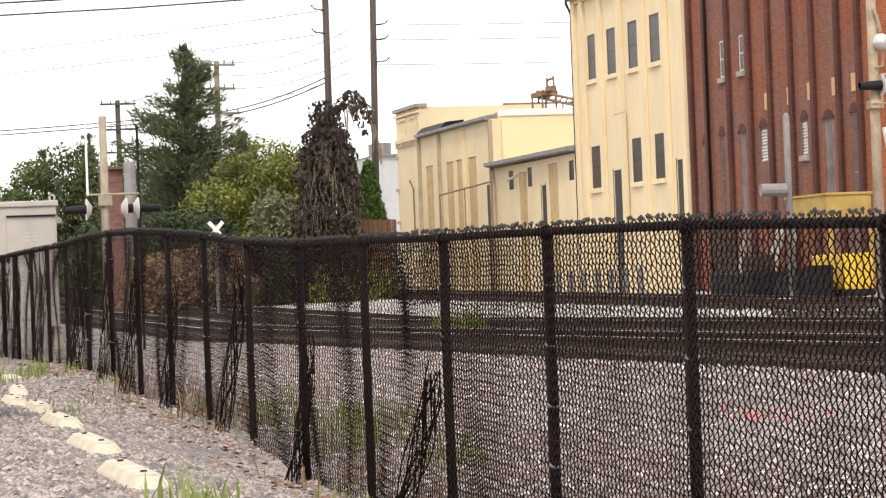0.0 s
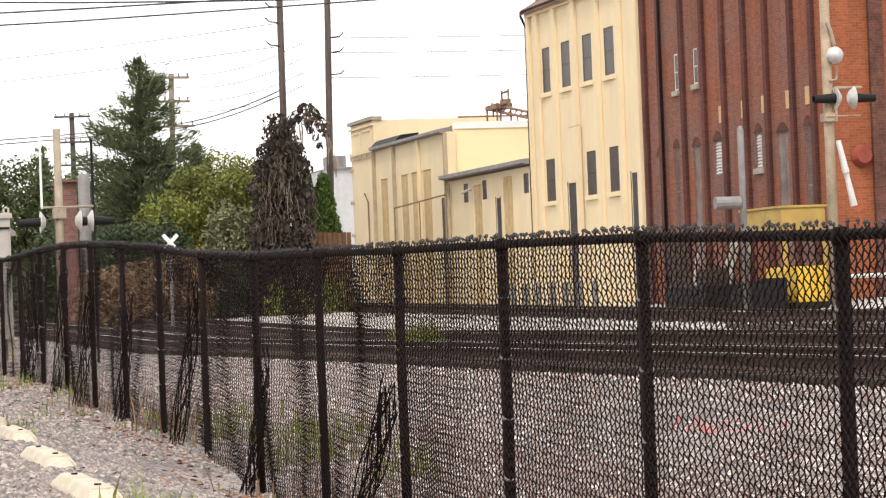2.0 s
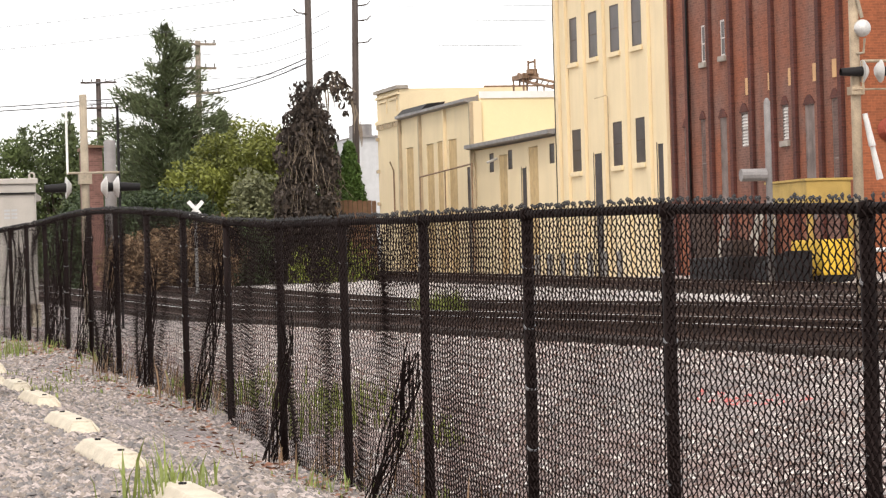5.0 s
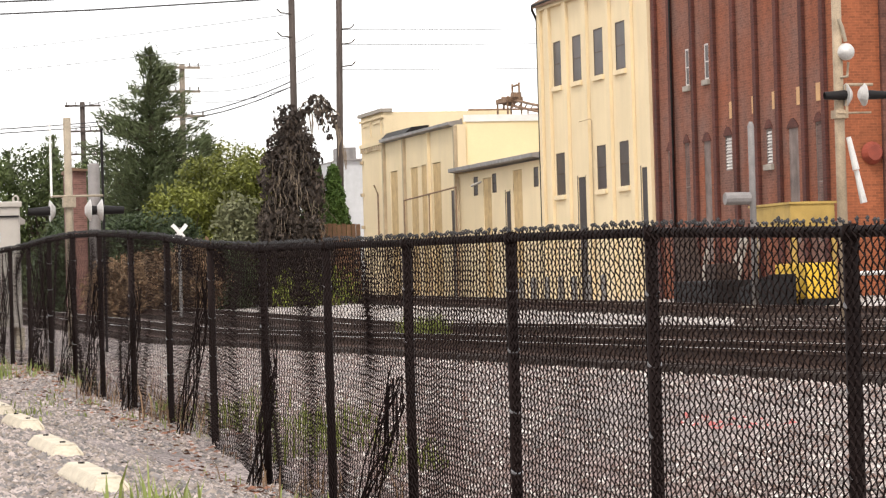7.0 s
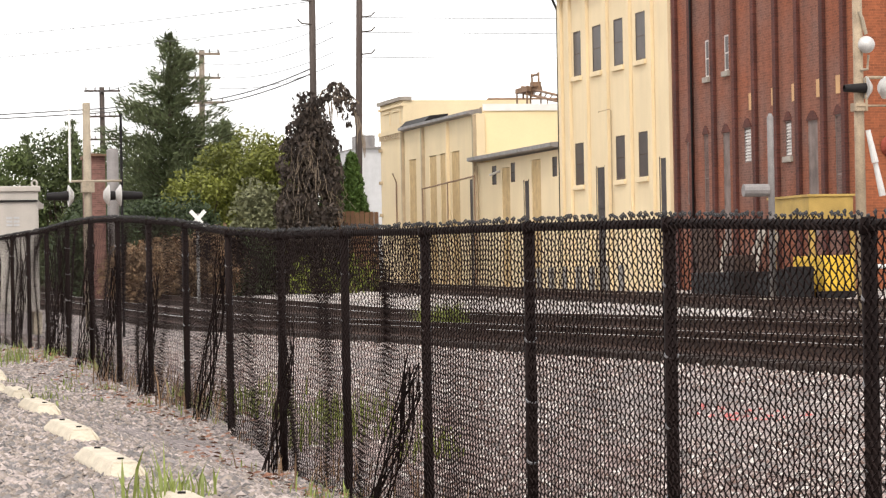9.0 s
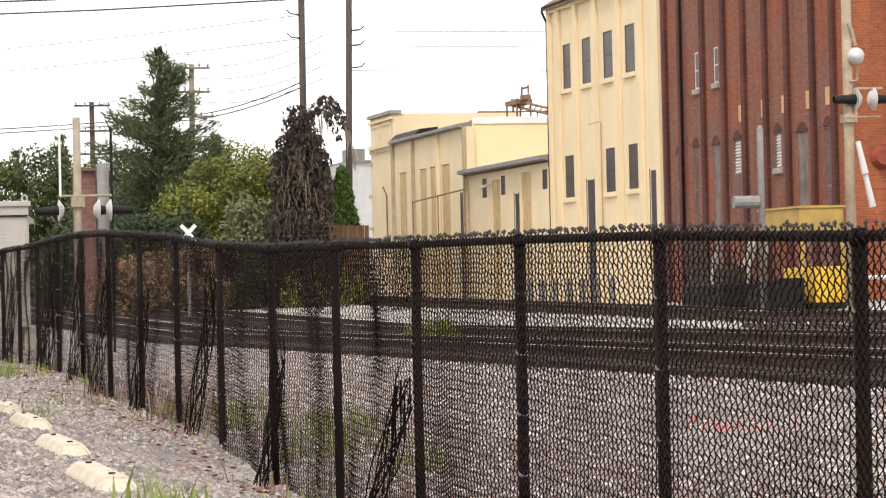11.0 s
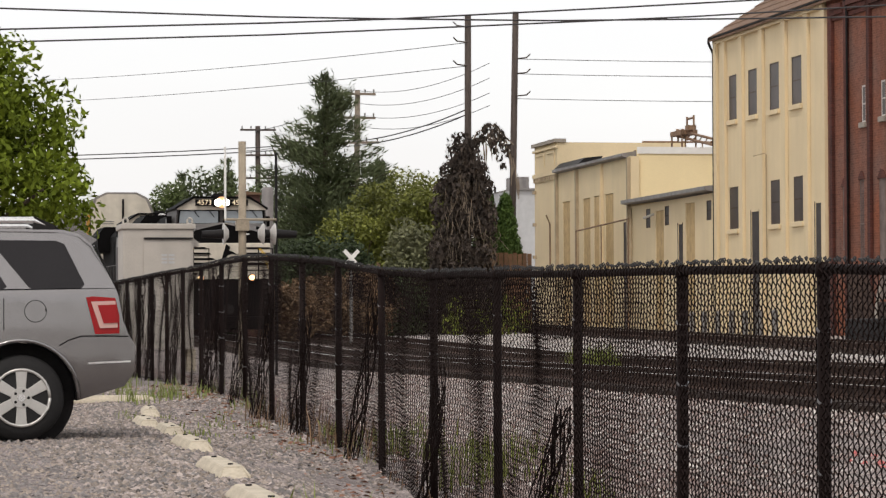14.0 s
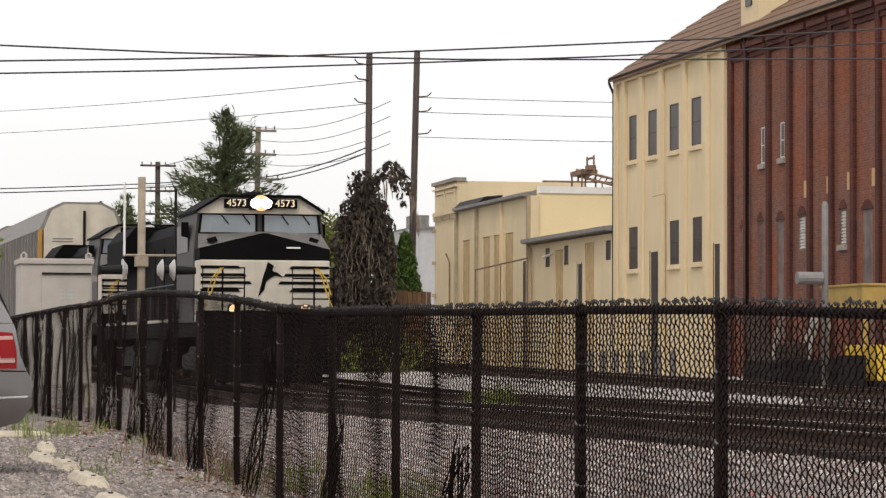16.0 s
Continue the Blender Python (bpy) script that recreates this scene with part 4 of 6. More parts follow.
# ---- railway equipment ----
def signal_cabinet():
    h = thing("signal_cabinet", pose(5.24, 60.4, 0.66), "grey steel signal cabinet with lifting eyes behind the fence", "signal cabinet")
    bm = B()
    box(bm, -0.68, 0.68, -0.62, 0.62, 0.35, 2.66, 0.02)
    part("body", bm, M_GREY, h)
    bm = B()
    box(bm, -0.72, 0.72, -0.66, 0.66, 2.662, 2.77, 0.02)
    part("lid", bm, M_GREY, h)
    bm = B()
    box(bm, -0.28, 0.64, -0.65, -0.622, 0.5, 2.46, 0.01)
    d = part("door", bm, M_GREY, h)
    bm = B()
    box(bm, -0.28, 0.66, -0.69, -0.625, 2.47, 2.5)
    part("drip_strip", bm, M_DARK, d)
    bm = B()
    box(bm, -0.3, -0.24, -0.69, -0.652, 1.6, 1.75)
    part("latch", bm, M_DARK, d)
    for k in range(2):
        for r in range(3):
            bm = B()
            box(bm, 0.06 + 0.14 * k, 0.17 + 0.14 * k, -0.656, -0.651, 2.0 + 0.07 * r, 2.04 + 0.07 * r)
            part("notice_bar", bm, M_PALEGREY, d)
    for x in (-0.62, 0.62):
        bm = B()
        pts = [(x + 0.05 * math.cos(a), -0.5, 2.82 + 0.06 * math.sin(a)) for a in np.linspace(0, math.tau, 13)]
        tube(bm, pts, 0.022, 6)
        part("lifting_eye", bm, M_GREY, h)
    bm = B()
    outline(bm, [(0.69, 2.5), (0.8, 2.42), (0.8, 2.34), (0.69, 2.34)], "y", -0.4, 0.4)
    part("side_hood", bm, M_GREY, h)
    for x in (-0.65, 0.65):
        bm = B()
        box(bm, x - 0.08, x + 0.08, -0.5, 0.5, -0.08, 0.35)
        part("foot", bm, M_CONC, h)


signal_cabinet()


def flasher(parent, x, z, face, y=0.0):
    """A round crossing lamp: background disc, hood and lens; face +1 looks along +x."""
    f_ = new("flasher_lamp")
    f_.parent = parent
    f_.matrix_basis = pose(x, y, z, 0, 0, 0 if face > 0 else 180)
    bm = B()
    tube(bm, [(-0.10, 0, 0), (0.0, 0, 0), (0.012, 0, 0)], [0.09, 0.225, 0.225], 24)
    part("background_disc", bm, M_DISC, f_, smooth=False)
    bm = B()
    tube(bm, [(0.012, 0, 0), (0.46, 0, -0.01)], [0.1, 0.075], 16, cap=False)
    part("hood", bm, M_DARK, f_, smooth=True)
    bm = B()
    tube(bm, [(0.013, 0, 0), (0.04, 0, 0)], [0.098, 0.08], 16)
    part("lens", bm, M_REDLENS, f_)


def left_signal():
    h = thing("crossing_signal", pose(7.4, 64.4, 0.2), "tan crossing signal mast with round flasher lamps", "crossing signal")
    bm = B()
    tube(bm, [(0, 0, 0), (0, 0, 5.1)], [0.085, 0.08], 14)
    part("mast", bm, M_TANWOOD, h, smooth=True)
    bm = B()
    tube(bm, [(0, 0, 0), (0, 0, 0.35)], [0.2, 0.12], 12)
    part("base", bm, M_GREY, h)
    bm = B()
    tube(bm, [(-0.4, -0.12, 3.47), (0.7, -0.12, 3.47)], 0.025, 8)
    box(bm, -0.13, 0.13, -0.14, 0.13, 3.24, 3.47)
    part("cross_arm", bm, M_TANWOOD, h)
    flasher(h, -0.4, 3.17, -1, -0.1)
    flasher(h, 0.42, 3.17, 1, -0.1)
    flasher(h, 0.66, 3.17, 1, -0.12)
    bm = B()
    tube(bm, [(-0.37, -0.12, 3.45), (-0.37, -0.12, 4.98)], 0.025, 8)
    part("antenna", bm, M_WHITE, h)
    bm = B()
    tube(bm, [(0.9, 1.5, 0.2), (0.9, 1.5, 4.95)], 0.03, 8)
    part("dark_stay", bm, M_DARK, h)


left_signal()


def right_signal():
    h = thing("crossing_signal", pose(21.75, 57.45, 0.45), "weathered tan crossing signal mast with bell lamp and flashers", "crossing signal")
    bm = B()
    tube(bm, [(0, 0, 0), (0, 0, 6.85)], [0.105, 0.095], 16)
    part("mast", bm, M_OLDMAST, h, smooth=True)
    bm = B()
    tube(bm, [(0, 0, 6.8), (0, 0, 6.95), (0, 0, 7.0)], [0.14, 0.13, 0.03], 14)
    part("bell", bm, M_WHITE, h)
    bm = B()
    tube(bm, [(0, -0.1, 6.15), (0.06, -0.12, 6.0), (0.13, -0.12, 5.7)], 0.04, 8)
    part("lamp_arm", bm, M_TANWOOD, h)
    bm = B()
    tube(bm, [(0, -0.1, 5.0), (0.15, -0.1, 5.02), (0.18, -0.1, 5.3)], 0.03, 8)
    part("bracket", bm, M_TANWOOD, h)
    bm = B()
    bmesh.ops.create_uvsphere(bm, u_segments=20, v_segments=12, radius=0.17)
    bmesh.ops.translate(bm, verts=bm.verts, vec=(0.13, -0.12, 5.5))
    part("globe", bm, M_DISC, h, smooth=True)
    bm = B()
    tube(bm, [(-0.1, -0.16, 4.3), (0.6, -0.16, 4.3)], 0.02, 8)
    tube(bm, [(0.1, -0.16, 4.85), (0.65, -0.16, 4.85)], 0.03, 8)
    tube(bm, [(0.1, -0.16, 4.2), (0.1, -0.16, 4.85)], 0.03, 8)
    box(bm, -0.13, 0.13, -0.16, 0.13, 4.2, 4.36)
    part("cross_arm", bm, M_OLDMAST, h)
    flasher(h, 0.1, 4.65, -1, -0.16)
    flasher(h, 0.46, 4.65, 1, -0.16)
    for x, z in ((0.12, 3.5), (0.26, 2.85)):
        bm = B()
        tube(bm, [(x - 0.02, -0.2, z + 0.32), (x + 0.1, -0.25, z - 0.32)], [0.05, 0.07], 10)
        part("edge_disc", bm, M_DISC, h)


right_signal()


def crossbuck():
    h = thing("crossbuck_sign", pose(14.45, 96.0, 0.6), "white crossbuck sign on a thin post", "road sign")
    bm = B()
    tube(bm, [(0, 0, 0), (0, 0, 3.15)], 0.05, 8)
    part("post", bm, M_GREYDARK, h)
    for a in (48, -48):
        bm = B()
        box(bm, -0.34, 0.34, -0.012, 0.012, -0.06, 0.06)
        o = part("blade", bm, M_WHITE, h)
        o.matrix_basis = pose(0, -0.06 - (0.03 if a > 0 else 0), 2.98, 0, a, 0)


crossbuck()


# ---- yard clutter before the brick building ----
def yard():
    h = thing("steel_vent_pipe", pose(26, 75, 0.55), "tall grey steel pipe with a box on a concrete foot", "pipe")
    bm = B()
    tube(bm, [(0, 0, 0), (0, 0, 4.95), (0, 0, 5.05)], [0.085, 0.085, 0.04], 14)
    part("pipe", bm, M_PIPE, h, smooth=True)
    bm = B()
    tube(bm, [(-0.75, 0, 3.1), (-0.08, 0, 3.1)], 0.16, 12)
    part("motor", bm, M_PIPE, h)
    bm = B()
    box(bm, -0.3, 0.3, -0.3, 0.3, -0.1, 0.35, 0.03)
    part("foot", bm, M_CONC, h)
    h = thing("yellow_hopper", pose(28, 77, 1.0), "yellow painted steel hopper bin beside the brick wall", "hopper bin")
    bm = B()
    box(bm, -0.72, 0.5, -1.2, 1.95, 1.9, 2.5, 0.03)
    part("bin", bm, M_YELSTEEL, h)
    bm = B()
    box(bm, -0.76, 0.54, -1.24, 1.99, 2.5, 2.56)
    part("rim", bm, M_YELSTEEL, h)
    for x in (-0.66, 0.45):
        for y in (-1.2, 1.8):
            bm = B()
            box(bm, x - 0.06, x + 0.06, y - 0.06, y + 0.06, -0.1, 1.92)
            part("leg", bm, M_YELSTEEL, h)
    h = thing("yellow_drum_guard", pose(27.6, 75.4, 0.85), "bright yellow steel machine guard on the yard", "machine guard")
    bm = B()
    box(bm, -0.4, 0.4, -0.9, 1.5, 0.2, 1.12, 0.06)
    part("guard", bm, M_YELBRIGHT, h)
    for y in (-0.8, 0.7):
        bm = B()
        box(bm, -0.45, 0.45, y - 0.06, y + 0.06, -0.1, 0.21)
        part("skid", bm, M_DARK, h)
    h = thing("scrap_machine", pose(26.6, 79.5, 0.75), "dark rusty machine with inclined chute on the yard", "machine")
    bm = B()
    box(bm, -0.6, 0.6, -1.2, 2.4, 0.2, 0.85, 0.05)
    part("bed", bm, M_DARK, h)
    bm = B()
    box(bm, -0.3, 0.3, -0.5, 0.5, 0.85, 1.3, 0.05)
    part("motor_housing", bm, M_DARKRUST, h)
    bm = B()
    outline(bm, [(2.2, 0.2), (3.0, 2.1), (3.2, 2.1), (2.6, 0.2)], "x", -0.3, 0.3)
    part("chute", bm, M_DARKRUST, h)
    for y in (-1.1, 0.6, 2.2):
        bm = B()
        box(bm, -0.65, 0.65, y - 0.1, y + 0.1, -0.1, 0.2)
        part("foot", bm, M_DARKRUST, h)
    h = thing("dark_chute", pose(26.5, 75.9, 0.75), "dark steel chute lying beside a grey pipe", "chute")
    bm = B()
    outline(bm, [(-1.6, 0.1), (1.0, 0.0), (1.0, 0.6), (-1.6, 0.95)], "x", -0.35, 0.35, 0.02)
    part("trough", bm, M_DARK, h)
    for k, (y, a) in enumerate(((86.5, 14), (87.3, 18), (85.0, 10), (89.5, 8))):
        h = thing("leaning_plank", pose(29.3, y, 1.0, 0, a, 0), "pale weathered plank leaning against the brick wall", "plank", "leaning planks")
        bm = B()
        box(bm, -0.03, 0.03, -0.12, 0.12, 0, 2.2 - 0.2 * k, 0.006)
        part("board", bm, M_GREYWOOD, h)
    for k in range(7):
        h = thing("bollard", pose(28.6, 97.5 + k * 1.75, 0.95), "short dark steel bollard before the cream wall", "bollard", "bollards")
        bm = B()
        tube(bm, [(0, 0, 0), (0, 0, 0.95), (0, 0, 1.0)], [0.1, 0.1, 0.05], 10)
        part("shaft", bm, M_GREYDARK, h)
    h = thing("pipe_guard_rail", pose(20, 51.4, 0.38), "white bent pipe guard rail beside the track", "guard rail")
    bm = B()
    tube(bm, [(0, 0.9, 0), (0, 0.9, 0.95), (0, 0.8, 1.12), (0, 0.6, 1.2), (0, -2.2, 1.2), (0, -2.4, 1.12), (0, -2.5, 0.95), (0, -2.5, 0)], 0.04, 8)
    part("rail", bm, M_WHITE, h, smooth=True)
    # diverging turnout lead, reduced to four plain bars
    h = thing("turnout_rails", pose(19.9, 56, 0.55, 0, 0, -13.5), "rusty rails of a diverging turnout lying in the gravel", "rails")
    for k in range(4):
        bm = B()
        box(bm, -0.07 + k * 0.55, 0.07 + k * 0.55, -16 + k, 9 - k * 2, 0, 0.16)
        part("turnout_rail", bm, M_STEEL, h)


yard()


# ---- parked car ----
def car():
    h = thing("parked_car", pose(1.15, 26.45, 0.462), "silver compact sport utility car parked on the gravel lot", "car")
    hw_low = lambda z: 0.905 - 0.6 * max(0, 0.65 - z) ** 1.6 - 0.05 * max(0, z - 0.95) if z < 1.2 else 0.8925 - (z - 1.2) * 0.26

    def sides(bm, pts, scale=1.0):
        def span(x):
            cut = [za + (zb - za) * (x - xa) / (xb - xa) for (xa, za), (xb, zb) in zip(pts, pts[1:] + pts[:1]) if min(xa, xb) < x < max(xa, xb)]
            return min(cut), max(cut)

        xs = sorted({round(x, 4) for x, _ in pts})
        rows = 16
        for x0, x1 in zip(xs, xs[1:]):
            if x1 - x0 < 0.0005:
                continue
            ends = [(x, span(xi)) for x, xi in ((x0, x0 + 1e-5), (x1, x1 - 1e-5))]
            for side in (-1, 1):
                cols = []
                for x, (za, zb) in ends:
                    zs = [za + (zb - za) * k / rows for k in range(rows + 1)]
                    cols.append([bm.verts.new((x, 0.9 + side * hw_low(z) * scale, z)) for z in zs])
                for k in range(rows):
                    q = (cols[0][k], cols[1][k], cols[1][k + 1], cols[0][k + 1])
                    bm.faces.new(q if side < 0 else q[::-1])
        lo = [bm.verts.new((x, 0.9 - hw_low(z) * scale, z)) for x, z in pts]
        hi = [bm.verts.new((x, 0.9 + hw_low(z) * scale, z)) for x, z in pts]
        for k in range(len(pts)):
            m = (k + 1) % len(pts)
            bm.faces.new((lo[k], hi[k], hi[m], lo[m]))
        bmesh.ops.remove_doubles(bm, verts=bm.verts, dist=0.0008)
        bmesh.ops.recalc_face_normals(bm, faces=bm.faces)

    def smooth_flanks(bm):
        for e in bm.edges:
            e.smooth = len(e.link_faces) == 2 and e.calc_face_angle() < 0.6

    def arc(cx, cz, r, a0, a1, n=14):
        return [(cx + r * math.cos(radians(a0 + (a1 - a0) * k / n)), cz + r * math.sin(radians(a0 + (a1 - a0) * k / n))) for k in range(n + 1)]

    # body in bands of height, front at -x; the flanks swell towards the belt line
    wb = -2.62
    body = [(0.47, 0.33), (0.87, 0.45)] + [(0.955, 0.58), (0.96, 0.8), (0.91, 0.88), (0.86, 1.0), (0.84, 1.1), (0.82, 1.22), (0.8, 1.28)] + [(-2.0, 1.24), (-2.9, 1.14), (-3.35, 0.98), (-3.45, 0.8), (-3.5, 0.5), (-3.2, 0.32)]
    body += [(wb - 0.45, 0.33)] + arc(wb, 0.36, 0.46, 180, 0) + [(wb + 0.47, 0.28), (-0.47, 0.28)] + arc(0, 0.36, 0.47, 180, 0)
    bm = B()
    sides(bm, body)
    smooth_flanks(bm)
    part("body", bm, M_SILVER, h, smooth=True)
    bm = B()
    sides(bm, [(0.795, 1.285), (0.74, 1.4), (0.6, 1.66), (0.5, 1.75), (0.36, 1.785), (-0.6, 1.80), (-1.35, 1.74), (-2.15, 1.265)])
    es = [e for e in bm.edges if len(e.link_faces) == 2 and e.calc_face_angle() > 0.5 and min(v.co.z for v in e.verts) > 1.3]
    bmesh.ops.bevel(bm, geom=es, offset=0.035, segments=3, affect="EDGES")
    smooth_flanks(bm)
    part("cabin", bm, M_SILVER, h, smooth=True)

    def flank(pts, off, mat, name, label="", parent=None, thick=0.012):
        bm = B()
        lo = [bm.verts.new((x, 0.9 - hw_low(z) - off, z)) for x, z in pts]
        hi = [bm.verts.new((x, 0.9 - hw_low(z) - off + thick, z)) for x, z in pts]
        n = len(pts)
        bm.faces.new(lo)
        bm.faces.new(list(reversed(hi)))
        for i in range(n):
            bm.faces.new((lo[i], hi[i], hi[(i + 1) % n], lo[(i + 1) % n]))
        return part(name, bm, mat, parent or h, label)

    flank([(-0.24, 1.67), (-0.2, 1.695), (0.3, 1.69), (0.37, 1.66), (0.535, 1.32), (0.51, 1.287), (0.1, 1.275), (0.06, 1.3)], 0.006, M_CARGLASS, "rear_side_window", "dark tinted window")
    flank([(-1.1, 1.67), (-0.36, 1.68), (-0.12, 1.3), (-0.16, 1.27), (-1.2, 1.27)], 0.006, M_CARGLASS, "door_window", "dark tinted window")
    flank([(-1.2, 1.67), (-1.3, 1.66), (-2.0, 1.28), (-1.3, 1.27)], 0.006, M_CARGLASS, "front_window", "dark tinted window")
    tl = flank([(0.545, 1.205), (0.6, 1.215), (0.79, 1.20), (0.825, 1.05), (0.825, 0.90), (0.62, 0.895)], 0.02, M_REDLENS2, "tail_light", "red and clear tail light", thick=0.06)
    flank([(0.585, 1.17), (0.79, 1.175), (0.81, 0.95), (0.66, 0.945)], 0.032, M_CLEARLENS, "clear_lens", "", tl)
    flank([(0.64, 1.14), (0.80, 1.145), (0.812, 0.99), (0.69, 0.985)], 0.042, M_REDLENS2, "brake_lens", "", tl)
    flank([(0.56, 0.655), (0.92, 0.67), (0.92, 0.655), (0.56, 0.64)], 0.004, M_CHROME, "bumper_strip")
    bm = B()
    tube(bm, [(x, 0.9 - hw_low(z) - 0.001, z) for x, z in ((0.32, 0.8), (0.4, 0.845), (0.5, 0.878), (0.7, 0.878), (0.9, 0.875))], 0.006, 5)
    part("bumper_seam", bm, M_DARK, h)
    flank([(-0.15, 0.93), (-0.15, 1.2), (-0.142, 1.2), (-0.142, 0.93)], 0.003, M_DARK, "door_seam")
    fd = flank([(0.12 + 0.095 * math.cos(a), 1.09 + 0.095 * math.sin(a)) for a in np.linspace(0, math.tau, 25)[:-1]], 0.002, M_DARK, "fuel_door_gap")
    flank([(0.12 + 0.089 * math.cos(a), 1.09 + 0.089 * math.sin(a)) for a in np.linspace(0, math.tau, 25)[:-1]], 0.005, M_SILVER, "fuel_door", "", fd)
    flank([(0.20, 1.09), (0.2, 1.11), (0.215, 1.11), (0.215, 1.09)], 0.007, M_DARK, "finger_notch", "", fd)
    flank([(-0.5, 1.08), (-0.28, 1.09), (-0.28, 1.115), (-0.5, 1.105)], 0.035, M_SILVER, "door_handle", "", None, 0.03)
    # wheel-arch lip
    bm = B()
    pts = [(x, 0.9 - hw_low(z) - 0.012, z) for x, z in arc(0, 0.36, 0.485, 172, -2, 20)]
    tube(bm, pts, 0.018, 6)
    part("arch_lip", bm, M_SILVER, h, smooth=True)
    bm = B()
    tube(bm, [(0.0, 0.32, 0.36), (0.0, 1.48, 0.36)], 0.464, 28)
    for y0, y1 in ((0.035, 0.34), (1.46, 1.765)):
        ring = [(bm.verts.new((x, y0, z)), bm.verts.new((x, y1, z))) for x, z in arc(0, 0.36, 0.464, 172, 8, 20)]
        for a, b in zip(ring, ring[1:]):
            bm.faces.new((a[0], b[0], b[1], a[1]))
        yc = min(max(y0, 0.34), y1 if y0 < 1 else 1.46)
        bm.faces.new([bm.verts.new((x, yc, z)) for x, z in arc(0, 0.36, 0.463, 0, 345, 23)])
    part("wheel_housing", bm, M_DARK, h)
    bm = B()
    box(bm, 0.6, 0.985, 0.82, 0.98, 0.62, 0.72, 0.01)
    part("tow_hitch", bm, M_DARK, h)
    for y in (0.22, 1.58):
        bm = B()
        tube(bm, [(-1.2, y, 1.79), (-1.05, y, 1.86), (0.12, y, 1.865), (0.3, y, 1.79)], [0.02, 0.032, 0.032, 0.02], 8)
        r = part("roof_rail", bm, M_CHROME, h, "bright roof rail", smooth=True)
        bm = B()
        outline(bm, [(0.1, 1.76), (0.36, 1.77), (0.28, 1.83), (0.12, 1.9)], "y", y - 0.025, y + 0.025)
        part("rail_foot", bm, M_DARK, r)
    bm = B()
    outline(bm, [(0.42, 1.75), (0.5, 1.79), (0.66, 1.70), (0.6, 1.66)], "y", 0.25, 1.55)
    part("rear_spoiler", bm, M_SILVER, h)
    bm = B()
    outline(bm, [(0.64, 1.66), (0.80, 1.32), (0.81, 1.32), (0.655, 1.66)], "y", 0.34, 1.46)
    part("rear_window", bm, M_CARGLASS, h, "dark tinted rear window")

    def wheel(x, y, s):
        w = new("wheel")
        w.parent = h
        w.matrix_basis = pose(x, y, 0.36, 0, 0, 0 if s < 0 else 180)
        bm = B()
        tube(bm, [(0, 0.0, 0), (0, 0.02, 0), (0, 0.06, 0), (0, 0.18, 0), (0, 0.22, 0), (0, 0.24, 0)], [0.27, 0.345, 0.362, 0.362, 0.345, 0.27], 40)
        part("tyre", bm, M_TYRE, w, smooth=True)
        bm = B()
        tube(bm, [(0, -0.012, 0), (0, 0.0, 0), (0, 0.06, 0)], [0.245, 0.25, 0.235], 36, cap=False)
        tube(bm, [(0, 0.05, 0), (0, 0.06, 0)], 0.235, 24)
        part("rim", bm, M_RIMDARK, w, smooth=True)
        for k in range(6):
            a = k * math.tau / 6 + 0.52
            bm = B()
            c, d = math.cos(a), math.sin(a)
            for r0, r1, w0, w1 in ((0.05, 0.238, 0.036, 0.05),):
                quad = [(r0, -w0), (r1, -w1), (r1, w1), (r0, w0)]
                outline(bm, [(c * p - d * q, d * p + c * q) for p, q in quad], "y", -0.008, 0.03, 0.006)
            part("spoke", bm, M_ALLOY, w)
        bm = B()
        ring = [(0.238 * math.cos(a), -0.006, 0.238 * math.sin(a)) for a in np.linspace(0, math.tau, 33)]
        tube(bm, ring, 0.014, 6)
        part("rim_lip", bm, M_ALLOY, w, smooth=True)
        bm = B()
        tube(bm, [(0, -0.014, 0), (0, 0.03, 0)], [0.085, 0.1], 20)
        hub = part("hub", bm, M_ALLOY, w)
        bm = B()
        tube(bm, [(0, -0.02, 0), (0, -0.01, 0)], 0.033, 16)
        part("hub_cap", bm, M_CHROME, hub)
        for k in range(5):
            a = k * math.tau / 5
            bm = B()
            tube(bm, [(0.06 * math.cos(a), -0.018, 0.06 * math.sin(a)), (0.06 * math.cos(a), 0.0, 0.06 * math.sin(a))], 0.013, 8)
            part("wheel_nut", bm, M_DARK, hub)

    wheel(0, 0.0, -1)
    wheel(wb, 0.0, -1)
    wheel(0, 1.8, 1)
    wheel(wb, 1.8, 1)


car()


# ---- the train ----
def text_plate(name, body, size, m, mat, parent):
    cu = bpy.data.curves.new(name, "FONT")
    cu.body, cu.size, cu.extrude, cu.align_x, cu.align_y = body, size, 0.004, "CENTER", "CENTER"
    tmp = bpy.data.objects.new(name, cu)
    me = bpy.data.meshes.new_from_object(tmp)
    bpy.data.objects.remove(tmp)
    me.materials.append(mat)
    o = new(name, me)
    o.parent = parent
    o.matrix_basis = m
    return o


def front(bm, pts, y0, y1):
    return outline(bm, pts, "y", y0, y1)


